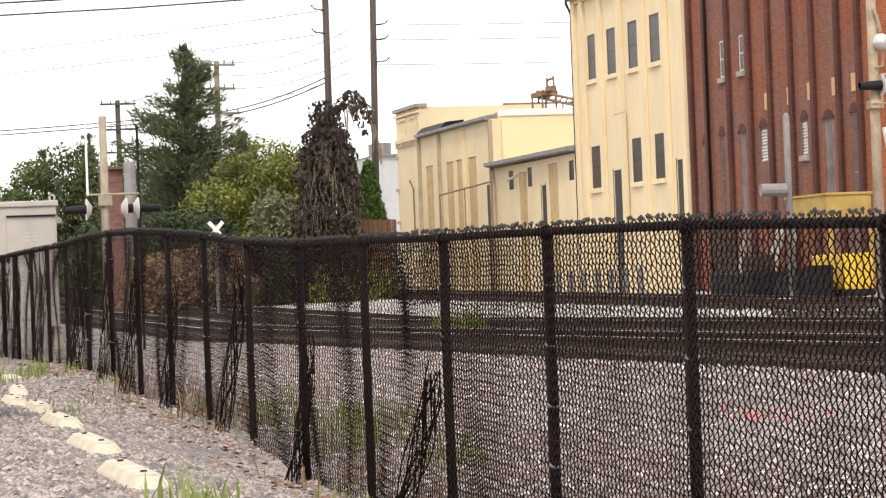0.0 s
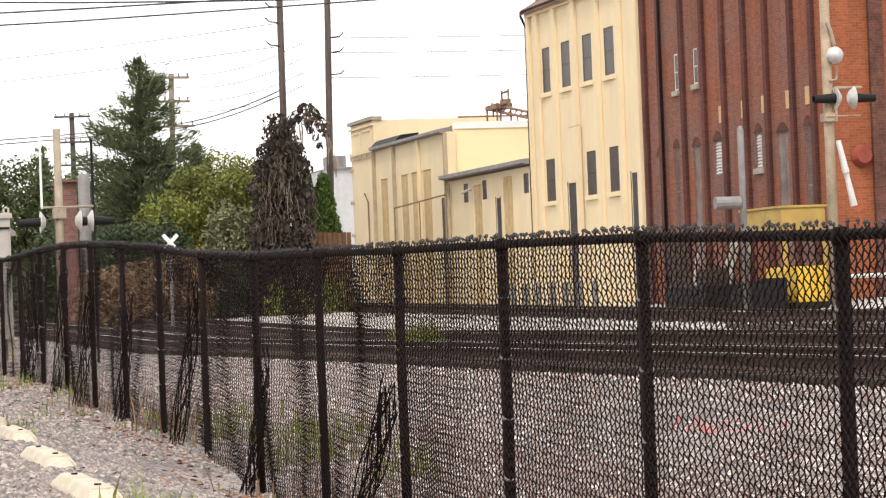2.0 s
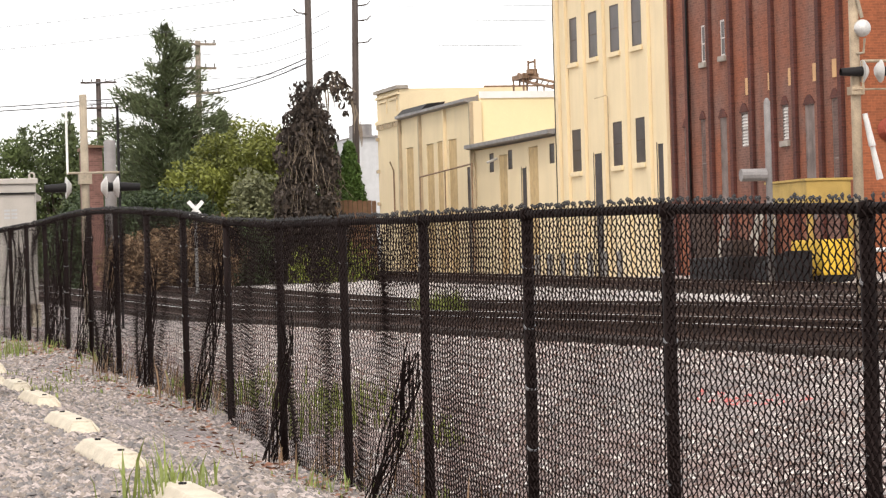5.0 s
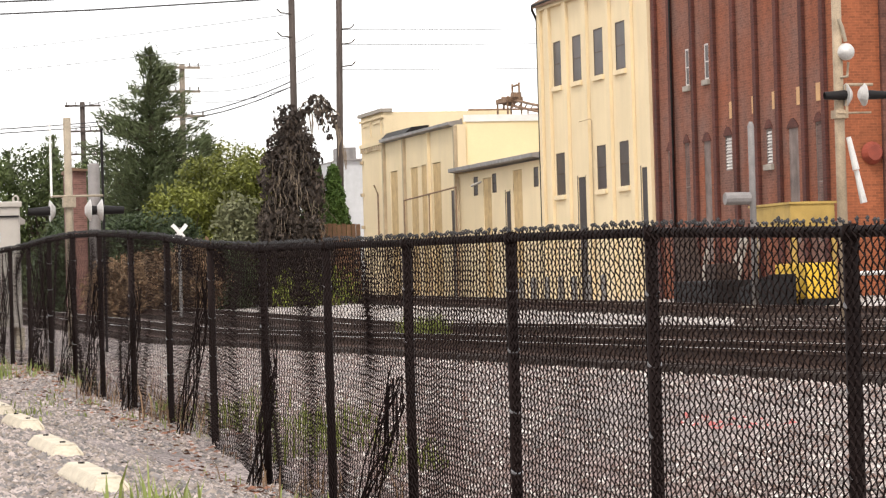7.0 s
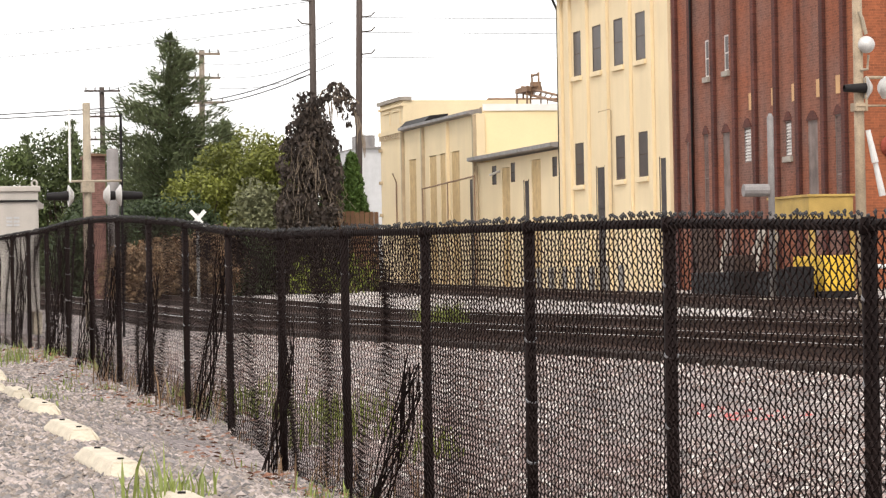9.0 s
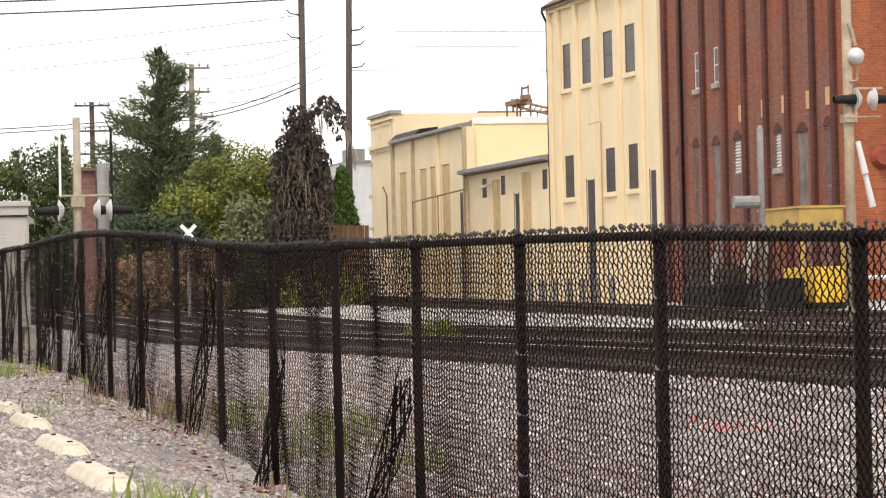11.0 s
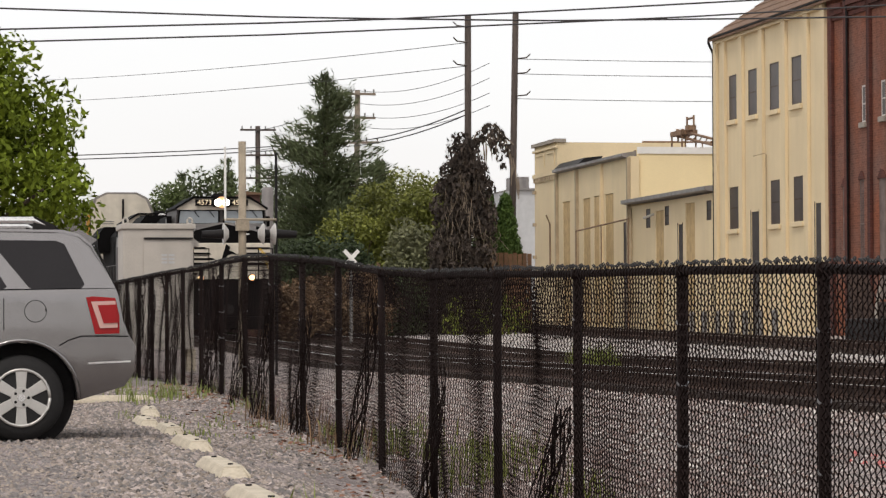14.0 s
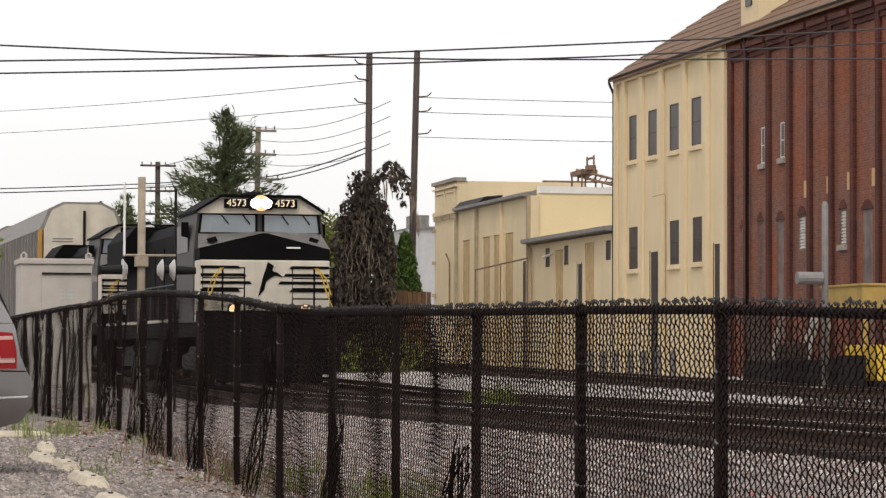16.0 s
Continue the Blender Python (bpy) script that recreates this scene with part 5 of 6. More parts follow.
def truck(parent, y, axles=3):
    t = new("truck")
    t.parent = parent
    t.matrix_basis = pose(0, y, 0)
    for s in (-1, 1):
        bm = B()
        outline(bm, [(-2.4, 0.5), (-2.2, 0.75), (-1.2, 0.8), (-0.8, 0.95), (0.8, 0.95), (1.2, 0.8), (2.2, 0.75), (2.4, 0.5), (1.8, 0.4), (-1.8, 0.4)], "x", s * 1.05 - 0.08, s * 1.05 + 0.08)
        part("side_frame", bm, M_DARK, t)
    for k in range(axles):
        yy = (k - (axles - 1) / 2) * (1.85 if axles == 3 else 1.8)
        bm = B()
        for s in (-1, 1):
            tube(bm, [(s * 0.68, yy, 0.5), (s * 0.82, yy, 0.5)], 0.5, 24)
        tube(bm, [(-0.8, yy, 0.5), (0.8, yy, 0.5)], 0.09, 8)
        part("wheelset", bm, M_STEEL, t)


def locomotive(lit=True):
    h = thing("locomotive", pose(10.9, 70.8, 0.77), "black and white wide-cab diesel locomotive with lit headlights" if lit else "black wide-cab diesel locomotive coupled second with unlit headlights", "locomotive", "coupled locomotives")
    # frame and walkway
    bm = B()
    box(bm, -1.5, 1.5, 0.9, 21.6, 1.25, 1.62, 0.02)
    part("underframe", bm, M_LOCOBLACK, h)
    bm = B()
    box(bm, -1.4, 1.4, 8.2, 14.2, 0.45, 1.24, 0.12)
    part("fuel_tank", bm, M_LOCOBLACK, h)
    truck(h, 4.2)
    truck(h, 18.2)
    # pilot
    bm = B()
    front(bm, [(-1.5, 0.35), (1.5, 0.35), (1.54, 0.6), (1.54, 1.9), (-1.54, 1.9), (-1.54, 0.6)], 0.05, 0.9)
    part("pilot", bm, M_LOCOBLACK, h)
    bm = B()
    box(bm, -1.2, 1.2, -0.25, 0.05, 0.15, 0.6, 0.04)
    part("snow_plow", bm, M_LOCOBLACK, h)
    bm = B()
    tube(bm, [(0, 0.1, 0.85), (0, -0.45, 0.85), (0, -0.6, 0.85)], [0.14, 0.12, 0.2], 8)
    part("coupler", bm, M_DARK, h)
    for x in (-0.82, 0.82):
        bm = B()
        tube(bm, [(x, 0.06, 1.95), (x, -0.06, 1.95)], 0.12, 14)
        d = part("ditch_light", bm, M_LOCOBLACK, h)
        bm = B()
        tube(bm, [(x, -0.062, 1.95), (x, -0.075, 1.95)], 0.095, 14)
        part("lens", bm, M_DITCH if lit else M_WINDSCREEN, d)
    # nose: white lower front, black V above, grey brow
    bm = B()
    box(bm, -1.5, 1.5, 0.62, 2.6, 1.63, 3.16, 0.04)
    part("nose", bm, M_LOCOWHITE, h, "white nose with black stripes")
    for s in (-1, 1):
        for k, (a, b) in enumerate(((0.62, 1.48), (0.48, 1.48), (0.36, 1.48), (0.62, 1.48))):
            z = 2.98 - 0.19 * k
            bm = B()
            cut = 0.06
            front(bm, [(s * a, z + 0.035), (s * b, z + 0.035), (s * b, z - 0.035), (s * (a - cut), z - 0.035)], 0.6, 0.622)
            part("stripe", bm, M_LOCOBLACK, h)
    bm = B()
    front(bm, [(-0.16, 2.25), (-0.02, 2.42), (0.02, 2.62), (0.12, 2.72), (0.24, 2.78), (0.42, 2.74), (0.3, 2.84), (0.16, 2.9), (0.2, 3.02), (0.06, 3.12), (0.02, 2.95), (-0.04, 2.78), (-0.1, 2.5)], 0.598, 0.62)
    part("emblem", bm, M_LOCOBLACK, h, "black abstract emblem shape")
    bm = B()
    front(bm, [(-1.5, 3.165), (1.5, 3.165), (1.5, 3.44), (0.06, 3.82), (-0.06, 3.82), (-1.5, 3.44)], 0.66, 2.4)
    part("nose_top", bm, M_LOCOBLACK, h)
    bm = B()
    lo = [(-1.53, 0.74, 3.44), (-0.06, 0.74, 3.83), (0.06, 0.74, 3.83), (1.53, 0.74, 3.44)]
    hi = [(-1.42, 1.5, 3.86), (-0.06, 1.5, 3.9), (0.06, 1.5, 3.9), (1.42, 1.5, 3.86)]
    va, vb = [bm.verts.new(p) for p in lo], [bm.verts.new(p) for p in hi]
    for i in range(3):
        bm.faces.new((va[i], va[i + 1], vb[i + 1], vb[i]))
    bmesh.ops.solidify(bm, geom=bm.faces[:], thickness=0.03)
    part("brow", bm, M_LOCOGREY, h, "grey sloping nose brow")
    bm = B()
    box(bm, -0.07, 0.07, 0.72, 0.76, 3.68, 3.74)
    part("brow_light", bm, M_WHITE, h)
    bm = B()
    box(bm, 0.5, 0.82, 0.63, 0.66, 3.45, 3.49)
    part("grab_iron", bm, M_WHITE, h)
    # cab
    cabo = [(-1.53, 1.63), (1.53, 1.63), (1.53, 3.4), (1.44, 4.36), (0.9, 4.74), (-0.9, 4.74), (-1.44, 4.36), (-1.53, 3.4)]
    bm = B()
    front(bm, cabo, 1.5, 5.0)
    cab = part("cab", bm, M_LOCOGREYDARK, h, "grey cab with two windscreens")
    bm = B()
    front(bm, [(-1.44, 4.34), (1.44, 4.34), (1.44, 4.38), (0.9, 4.76), (-0.9, 4.76), (-1.44, 4.38)], 1.40, 1.5)
    part("brow_panel", bm, M_LOCOWHITE, cab)
    bm = B()
    front(bm, [(-1.5, 4.36), (-0.9, 4.74), (0.9, 4.74), (1.5, 4.36), (1.5, 4.42), (0.92, 4.81), (-0.92, 4.81), (-1.5, 4.42)], 1.3, 5.05)
    part("cab_roof", bm, M_LOCOBLACK, cab)
    for s in (-1, 1):
        bm = B()
        front(bm, [(s * 0.1, 3.87), (s * 1.38, 3.87), (s * 1.33, 4.31), (s * 0.1, 4.31)], 1.465, 1.5)
        ws = part("windscreen", bm, M_WINDSCREEN, cab, "pale reflecting windscreen")
        for a, b in (((s * 0.1, 3.84), (s * 1.4, 3.84)), ((s * 0.1, 4.33), (s * 1.36, 4.33)), ((s * 0.08, 3.84), (s * 0.08, 4.33)), ((s * 1.41, 3.84), (s * 1.36, 4.33))):
            bm = B()
            tube(bm, [(a[0], 1.46, a[1]), (b[0], 1.46, b[1])], 0.028, 6)
            part("window_seal", bm, M_LOCOBLACK, ws)
        for x in (0.45, 0.95):
            bm = B()
            tube(bm, [(s * x, 1.43, 4.38), (s * x + 0.22, 1.43, 4.08)], 0.013, 5)
            part("wiper", bm, M_LOCOBLACK, ws)
        bm = B()
        box(bm, min(s * 0.28, s * 0.85), max(s * 0.28, s * 0.85), 1.28, 1.42, 4.48, 4.70, 0.01)
        nb = part("number_board", bm, M_LOCOBLACK, cab, "dark number board with pale figures")
        if lit:
            text_plate("figures", "4573", 0.235, pose(s * 0.565, 1.276, 4.59, 90, 0, 0), M_FIGURES, nb)
        bm = B()
        front(bm, [(s * 1.53, 3.75), (s * 1.53, 4.15), (s * 1.7, 4.15), (s * 1.7, 3.8)], 2.4, 2.44)
        part("mirror_wing", bm, M_LOCOBLACK, cab)
        bm = B()
        box(bm, min(s * 1.535, s * 1.55), max(s * 1.535, s * 1.55), 2.4, 4.4, 3.4, 4.1)
        part("side_window", bm, M_GLASS, cab)
        bm = B()
        front(bm, [(s * 1.1, 3.75), (s * 1.3, 3.68), (s * 1.25, 3.6), (s * 1.05, 3.62)], 0.9, 1.05)
        part("sand_hatch", bm, M_LOCOBLACK, h)
    bm = B()
    box(bm, -0.27, 0.27, 1.26, 1.42, 4.43, 4.76, 0.03)
    hl = part("headlight_housing", bm, M_LOCOBLACK, cab)
    # lit engine: headlight halo added as a glowing disc; second engine: plain chrome
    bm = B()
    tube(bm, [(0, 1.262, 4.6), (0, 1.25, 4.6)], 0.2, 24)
    part("reflector", bm, M_HALO if lit else M_CHROME, hl, "glowing orange headlight halo disc" if lit else "")
    for x in (-0.13, 0.13):
        bm = B()
        tube(bm, [(x, 1.25, 4.59), (x, 1.235, 4.59)], 0.12, 18)
        part("headlight", bm, M_HEADLAMP if lit else M_WINDSCREEN, hl, "glowing headlight" if lit else "")
    # front platform rails
    for s in (-1, 1):
        bm = B()
        tube(bm, [(s * 0.55, 0.1, 1.9), (s * 0.55, 0.1, 2.95), (s * 1.5, 0.1, 2.95), (s * 1.5, 0.1, 1.9)], 0.022, 6)
        tube(bm, [(s * 1.05, 0.1, 1.9), (s * 1.05, 0.1, 2.95)], 0.022, 6)
        for z in (2.2, 2.45, 2.7):
            tube(bm, [(s * 0.55, 0.1, z), (s * 1.5, 0.1, z)], 0.02, 6)
        part("platform_rail", bm, M_LOCOBLACK, h)
        bm = B()
        tube(bm, [(s * 1.05, 0.0, 2.95), (s * 1.2, -0.03, 2.75), (s * 1.32, -0.02, 2.35), (s * 1.45, 0, 2.0)], 0.016, 5)
        tube(bm, [(s * 1.1, 0.0, 2.95), (s * 1.3, -0.03, 2.7), (s * 1.42, -0.02, 2.3)], 0.016, 5)
        part("yellow_cable", bm, M_YELBRIGHT, h)
        # long hood rails
        bm = B()
        tube(bm, [(s * 1.45, 5.2, 2.65), (s * 1.45, 21.0, 2.65)], 0.02, 5)
        for k in range(10):
            tube(bm, [(s * 1.45, 5.4 + 1.7 * k, 1.62), (s * 1.45, 5.4 + 1.7 * k, 2.65)], 0.02, 5)
        part("handrail", bm, M_LOCOGREYDARK, h)
        bm = B()
        box(bm, s * 1.5 - 0.012, s * 1.5 + 0.012, 2.0, 21, 1.66, 1.74)
        part("white_sill_stripe", bm, M_LOCOWHITE, h)
    # long hood
    bm = B()
    front(bm, [(-0.95, 1.63), (0.95, 1.63), (0.95, 4.1), (0.7, 4.45), (-0.7, 4.45), (-0.95, 4.1)], 5.02, 20.6)
    part("long_hood", bm, M_LOCOBLACK, h)
    bm = B()
    front(bm, [(-1.5, 3.4), (1.5, 3.4), (1.5, 4.2), (1.2, 4.6), (-1.2, 4.6), (-1.5, 4.2)], 16.2, 20.8)
    part("radiator_wing", bm, M_LOCOBLACK, h)
    for k in range(5):
        bm = B()
        box(bm, -0.97, -0.952, 5.6 + 2.0 * k, 7.3 + 2.0 * k, 1.9, 3.8)
        part("hood_door", bm, M_LOCOBLACK, h)
    bm = B()
    box(bm, -0.35, 0.35, 9.4, 10.4, 4.45, 4.75, 0.05)
    part("exhaust_stack", bm, M_DARK, h)
    bm = B()
    for k in range(3):
        tube(bm, [(-0.1 + 0.12 * k, 2.6, 4.9), (-0.1 + 0.12 * k, 3.0 + 0.1 * k, 4.9)], [0.07, 0.03], 8)
    box(bm, -0.2, 0.25, 2.8, 2.9, 4.78, 4.9)
    part("horn", bm, M_DARK, h)
    # upper works stand 4.45 m over the rail
    for ob in h.children_recursive:
        if ob.data and ob.parent.name.split(".")[0] != "truck":
            if ob.name.startswith("figures"):
                ob.location.z *= 0.926
            else:
                for v in ob.data.vertices:
                    v.co.z *= 0.926
    return h


def rack_car(n):
    h = thing("auto_rack_car", pose(10.9, 95 + 28 * n, 0.57), "tall covered auto rack car with pale end and grey slatted sides", "railway car", "auto rack cars")
    prof = [(-1.52, 1.2), (1.52, 1.2), (1.52, 4.9), (1.2, 5.65), (0.7, 5.9), (-0.7, 5.9), (-1.2, 5.65), (-1.52, 4.9)]
    bm = B()
    front(bm, prof, 0.4, 27)
    part("body", bm, M_RACKSIDE, h)
    bm = B()
    front(bm, [(x * 1.01, z + 0.02) for x, z in ((-1.52, 4.9), (-1.2, 5.65), (-0.7, 5.9), (0.7, 5.9), (1.2, 5.65), (1.52, 4.9), (1.5, 4.85), (-1.5, 4.85))], 0.35, 27.05)
    part("roof", bm, M_RACKROOF, h)
    bm = B()
    front(bm, [(-1.4, 1.3), (1.4, 1.3), (1.4, 4.9), (1.12, 5.6), (0.66, 5.83), (-0.66, 5.83), (-1.12, 5.6), (-1.4, 4.9)], 0.3, 0.4)
    e = part("end_door", bm, M_LOCOWHITE, h, "pale steel end doors")
    bm = B()
    box(bm, 0.02, 0.12, 0.26, 0.3, 1.3, 5.6)
    part("door_gap", bm, M_DARK, e)
    for k in range(2):
        bm = B()
        box(bm, -1.1 + 0.02 * k, -0.35, 0.285, 0.299, 4.45 + 0.1 * k, 4.49 + 0.1 * k)
        part("lettering_bar", bm, M_GREYDARK, e)
    for s in (-1, 1):
        bm = B()
        box(bm, s * 1.52 - 0.06, s * 1.52 + 0.06, 0.28, 0.7, 1.2, 4.9)
        part("corner_post", bm, M_RACKYELLOW, h, "orange yellow corner post")
        for k in range(18):
            bm = B()
            box(bm, s * 1.53 - 0.03, s * 1.53 + 0.03, 1.3 + 1.45 * k, 1.42 + 1.45 * k, 1.2, 4.85)
            part("side_rib", bm, M_RACKROOF, h)
    bm = B()
    box(bm, -1.4, 1.4, 0.2, 27.2, 0.85, 1.19)
    part("underframe", bm, M_DARK, h)
    truck(h, 3.0, 2)
    truck(h, 24.2, 2)
    bm = B()
    tube(bm, [(0, 0.3, 0.85), (0, -0.6, 0.85)], 0.12, 8)
    part("coupler", bm, M_DARK, h)
    return h


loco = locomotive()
second_loco = locomotive(False)
racks = [rack_car(0), rack_car(1), rack_car(2)]


# ---- poles and wires ----
def utility_pole(m, height, arms, r, label, mat, lean=0.0):
    h = thing("utility_pole", m, label, "utility pole")
    bm = B()
    tube(bm, [(0, 0, 0), (lean * 0.5, 0, height * 0.5), (lean, 0, height)], [r * 1.25, r * 1.1, r], 10)
    part("pole", bm, mat, h, smooth=True)
    for z, w, a in arms:
        bm = B()
        box(bm, -w / 2, w / 2, -0.06, 0.06, -0.06, 0.06)
        arm = part("cross_arm", bm, mat, h)
        arm.matrix_basis = pose(lean * z / height, -r - 0.06, z, 0, 0, a)
        for k in (-0.45, -0.2, 0.2, 0.45):
            bm = B()
            tube(bm, [(k * w, 0, 0.06), (k * w, 0, 0.2), (k * w, 0, 0.24)], [0.03, 0.05, 0.02], 8)
            part("insulator", bm, M_GREYDARK, arm)
    return h


utility_pole(pose(22.25, 117.6, 0.8), 12.65, [], 0.13, "tall dark wooden pole with side insulators", M_WOOD, 0.05)
utility_pole(pose(24.85, 122.2, 0.8), 13.3, [], 0.13, "tall dark wooden pole leaning slightly", M_WOOD, 0.28)
utility_pole(pose(22.5, 148.1, 0.8), 12.1, [(11.9, 1.75, 8), (10.75, 1.75, 8), (9.55, 2.1, -10)], 0.14, "weathered utility pole with three cross arms", M_GREYPOLE, 0.15)
utility_pole(pose(22.7, 188.8, 0.8), 13.0, [(12.75, 2.2, 0), (11.2, 2.2, -8), (9.8, 2.4, 0)], 0.16, "dark utility pole with cross arms behind trees", M_WOOD)
utility_pole(pose(9.0 - 3.6, 112, 0.6), 8.0, [(7.8, 1.6, 0)], 0.1, "distant utility pole beside leafy tree", M_GREYPOLE)
for px, py, zs, s in ((22.3, 117.5, (11.5, 12.4, 13.0), -1), (25.1, 122.1, (10.7, 11.6, 12.2), 1)):
    h = thing("pole_insulators", pose(px, py, 0), "short side brackets with insulators on the pole", "insulators")
    for z in zs:
        bm = B()
        tube(bm, [(0, 0, z), (s * 0.45, 0, z + 0.05), (s * 0.6, 0, z + 0.2)], 0.03, 6)
        part("bracket", bm, M_WOOD, h)


def wire(name, pts, r, label, sag=0.0):
    bm = B()
    fine = []
    for a, b in zip(pts, pts[1:]):
        a, b = Vector(a), Vector(b)
        for k in range(12):
            u = k / 12
            p = a.lerp(b, u)
            p.z -= sag * 4 * u * (1 - u)
            fine.append(p)
    fine.append(Vector(pts[-1]))
    tube(bm, fine, r, 5)
    o = part(name, bm, M_WIRE, smooth=True)
    tagged(o, label, "cable")
    return o


utility_pole(pose(-30, 70.2, 0.4), 9.6, [], 0.15, "wooden pole carrying the overhead cables", M_WOOD)
utility_pole(pose(46, 70.2, 1.0), 11.0, [], 0.15, "wooden pole carrying the overhead cables", M_WOOD)
wire("overhead_cable", [(-30.00, 70.00, 9.19), (4.86, 70.00, 8.55), (8.67, 70.00, 8.48), (11.53, 70.00, 8.47), (15.23, 70.00, 8.48), (19.98, 70.00, 8.59), (25.82, 70.00, 8.75), (46.00, 70.00, 9.30)], 0.021, "dark overhead cable crossing above the tracks")
wire("overhead_cable", [(-30.00, 70.00, 6.92), (4.86, 70.00, 8.20), (8.67, 70.00, 8.34), (11.53, 70.00, 8.47), (16.57, 70.00, 8.79), (21.36, 70.00, 9.11), (25.82, 70.00, 9.47), (46.00, 70.00, 11.10)], 0.021, "dark overhead cable crossing above the tracks")
wire("overhead_cable", [(-30.00, 70.00, 6.55), (4.86, 70.00, 7.92), (8.68, 70.00, 8.07), (13.24, 70.00, 8.32), (18.61, 70.00, 8.62), (25.82, 70.00, 9.13), (46.00, 70.00, 10.56)], 0.02, "dark overhead cable crossing above the tracks")
for z0, z1 in ((12.6, 12.2), (11.4, 11.1), (10.2, 9.9)):
    wire("power_line", [(22.0, 188.6, z0 + 0.9), (21.9, 148, z1 + 0.35)], 0.022, "thin power line strung between utility poles", 0.4)
for z in (10.35, 10.15):
    wire("power_line", [(-6, 160, z - 0.2), (21.6, 148, z), (22.3, 117.6, z - 0.5)], 0.028, "dark power line running past the trees", 0.3)
for z in (12.6, 12.0, 11.4, 10.9):
    wire("power_line", [(22.4, 148, z + 0.3), (24.0, 122, z - 0.6)], 0.014, "thin power line strung between utility poles", 0.5)
for z, ze in ((11.5, 17.4), (12.4, 18.9)):
    wire("power_line", [(22.3, 117.5, z), (4, 222, ze)], 0.014, "thin power line strung across the pale sky", 0.4)
for z in (12.2, 11.6, 10.6):
    wire("power_line", [(25.1, 122.2, z), (60, 118, z + 0.4)], 0.013, "thin power line above the factory roof", 0.3)


# ---- trees ----
def leaf_cloud(name, centres, per, size, mat, rng, squash=1.0, droop=0.0, flat=0.0):
    """Many small leaf blades in clumps; centres are (x, y, z, radius)."""
    vs, fs = [], []
    for cx, cy, cz, cr in centres:
        n = max(4, int(per * (cr ** 1.6)))
        d = rng.normal(size=(n, 3))
        d /= np.linalg.norm(d, axis=1)[:, None]
        rad = cr * (0.45 + 0.6 * rng.random(n) ** 0.7)
        for k in range(n):
            p = np.array([cx, cy, cz]) + d[k] * rad[k] * np.array([1, 1, squash])
            a = rng.normal(size=3)
            a[2] = a[2] * (1 - flat) - droop
            a /= np.linalg.norm(a) + 1e-6
            b = np.cross(a, rng.normal(size=3))
            b /= np.linalg.norm(b) + 1e-6
            s = size * rng.uniform(0.6, 1.4)
            q = len(vs)
            vs += [tuple(p - a * s), tuple(p - a * s * 0.1 + b * s * 0.45), tuple(p + a * s), tuple(p + a * s * 0.1 - b * s * 0.45)]
            fs.append((q, q + 1, q + 2, q + 3))
    return fast_mesh(name, vs, fs, mat)


def leafy(name, m, trunk_h, r, clumps, per, size, mat, label, category="tree", trunk=True, seed_t=1, droop=0.0):
    rng = np.random.default_rng(seed_t)
    h = thing(name, m, label, category)
    bm = B()
    if trunk:
        tube(bm, [(0, 0, -0.2), (0.05, 0, trunk_h * 0.5), (0, 0.05, trunk_h)], [r * 1.4, r, r * 0.6], 10)
    for c in clumps[::max(1, len(clumps) // 14)]:
        st = (0, 0, min(trunk_h * 0.6, c[2] * 0.5)) if trunk else (c[0] * 0.4, c[1] * 0.4, 0)
        mid = ((st[0] + c[0]) / 2, (st[1] + c[1]) / 2, (st[2] + c[2]) / 2 + 0.1)
        tube(bm, [st, mid, c[:3]], [r * 0.5, r * 0.3, r * 0.1], 6)
    part("trunk", bm, M_BARK, h)
    part("crown", leaf_cloud("crown", clumps, per, size, mat, rng, droop=droop), None, h)
    return h


def clump_set(rng, n, rx, ry, z0, z1, r0, r1, shape):
    out = []
    while len(out) < n:
        u = rng.random()
        z = z0 + (z1 - z0) * u
        k = shape(u)
        a, q = rng.uniform(0, math.tau), math.sqrt(rng.uniform(0.15, 1))
        out.append((rx * k * q * math.cos(a), ry * k * q * math.sin(a), z, rng.uniform(r0, r1)))
    return out


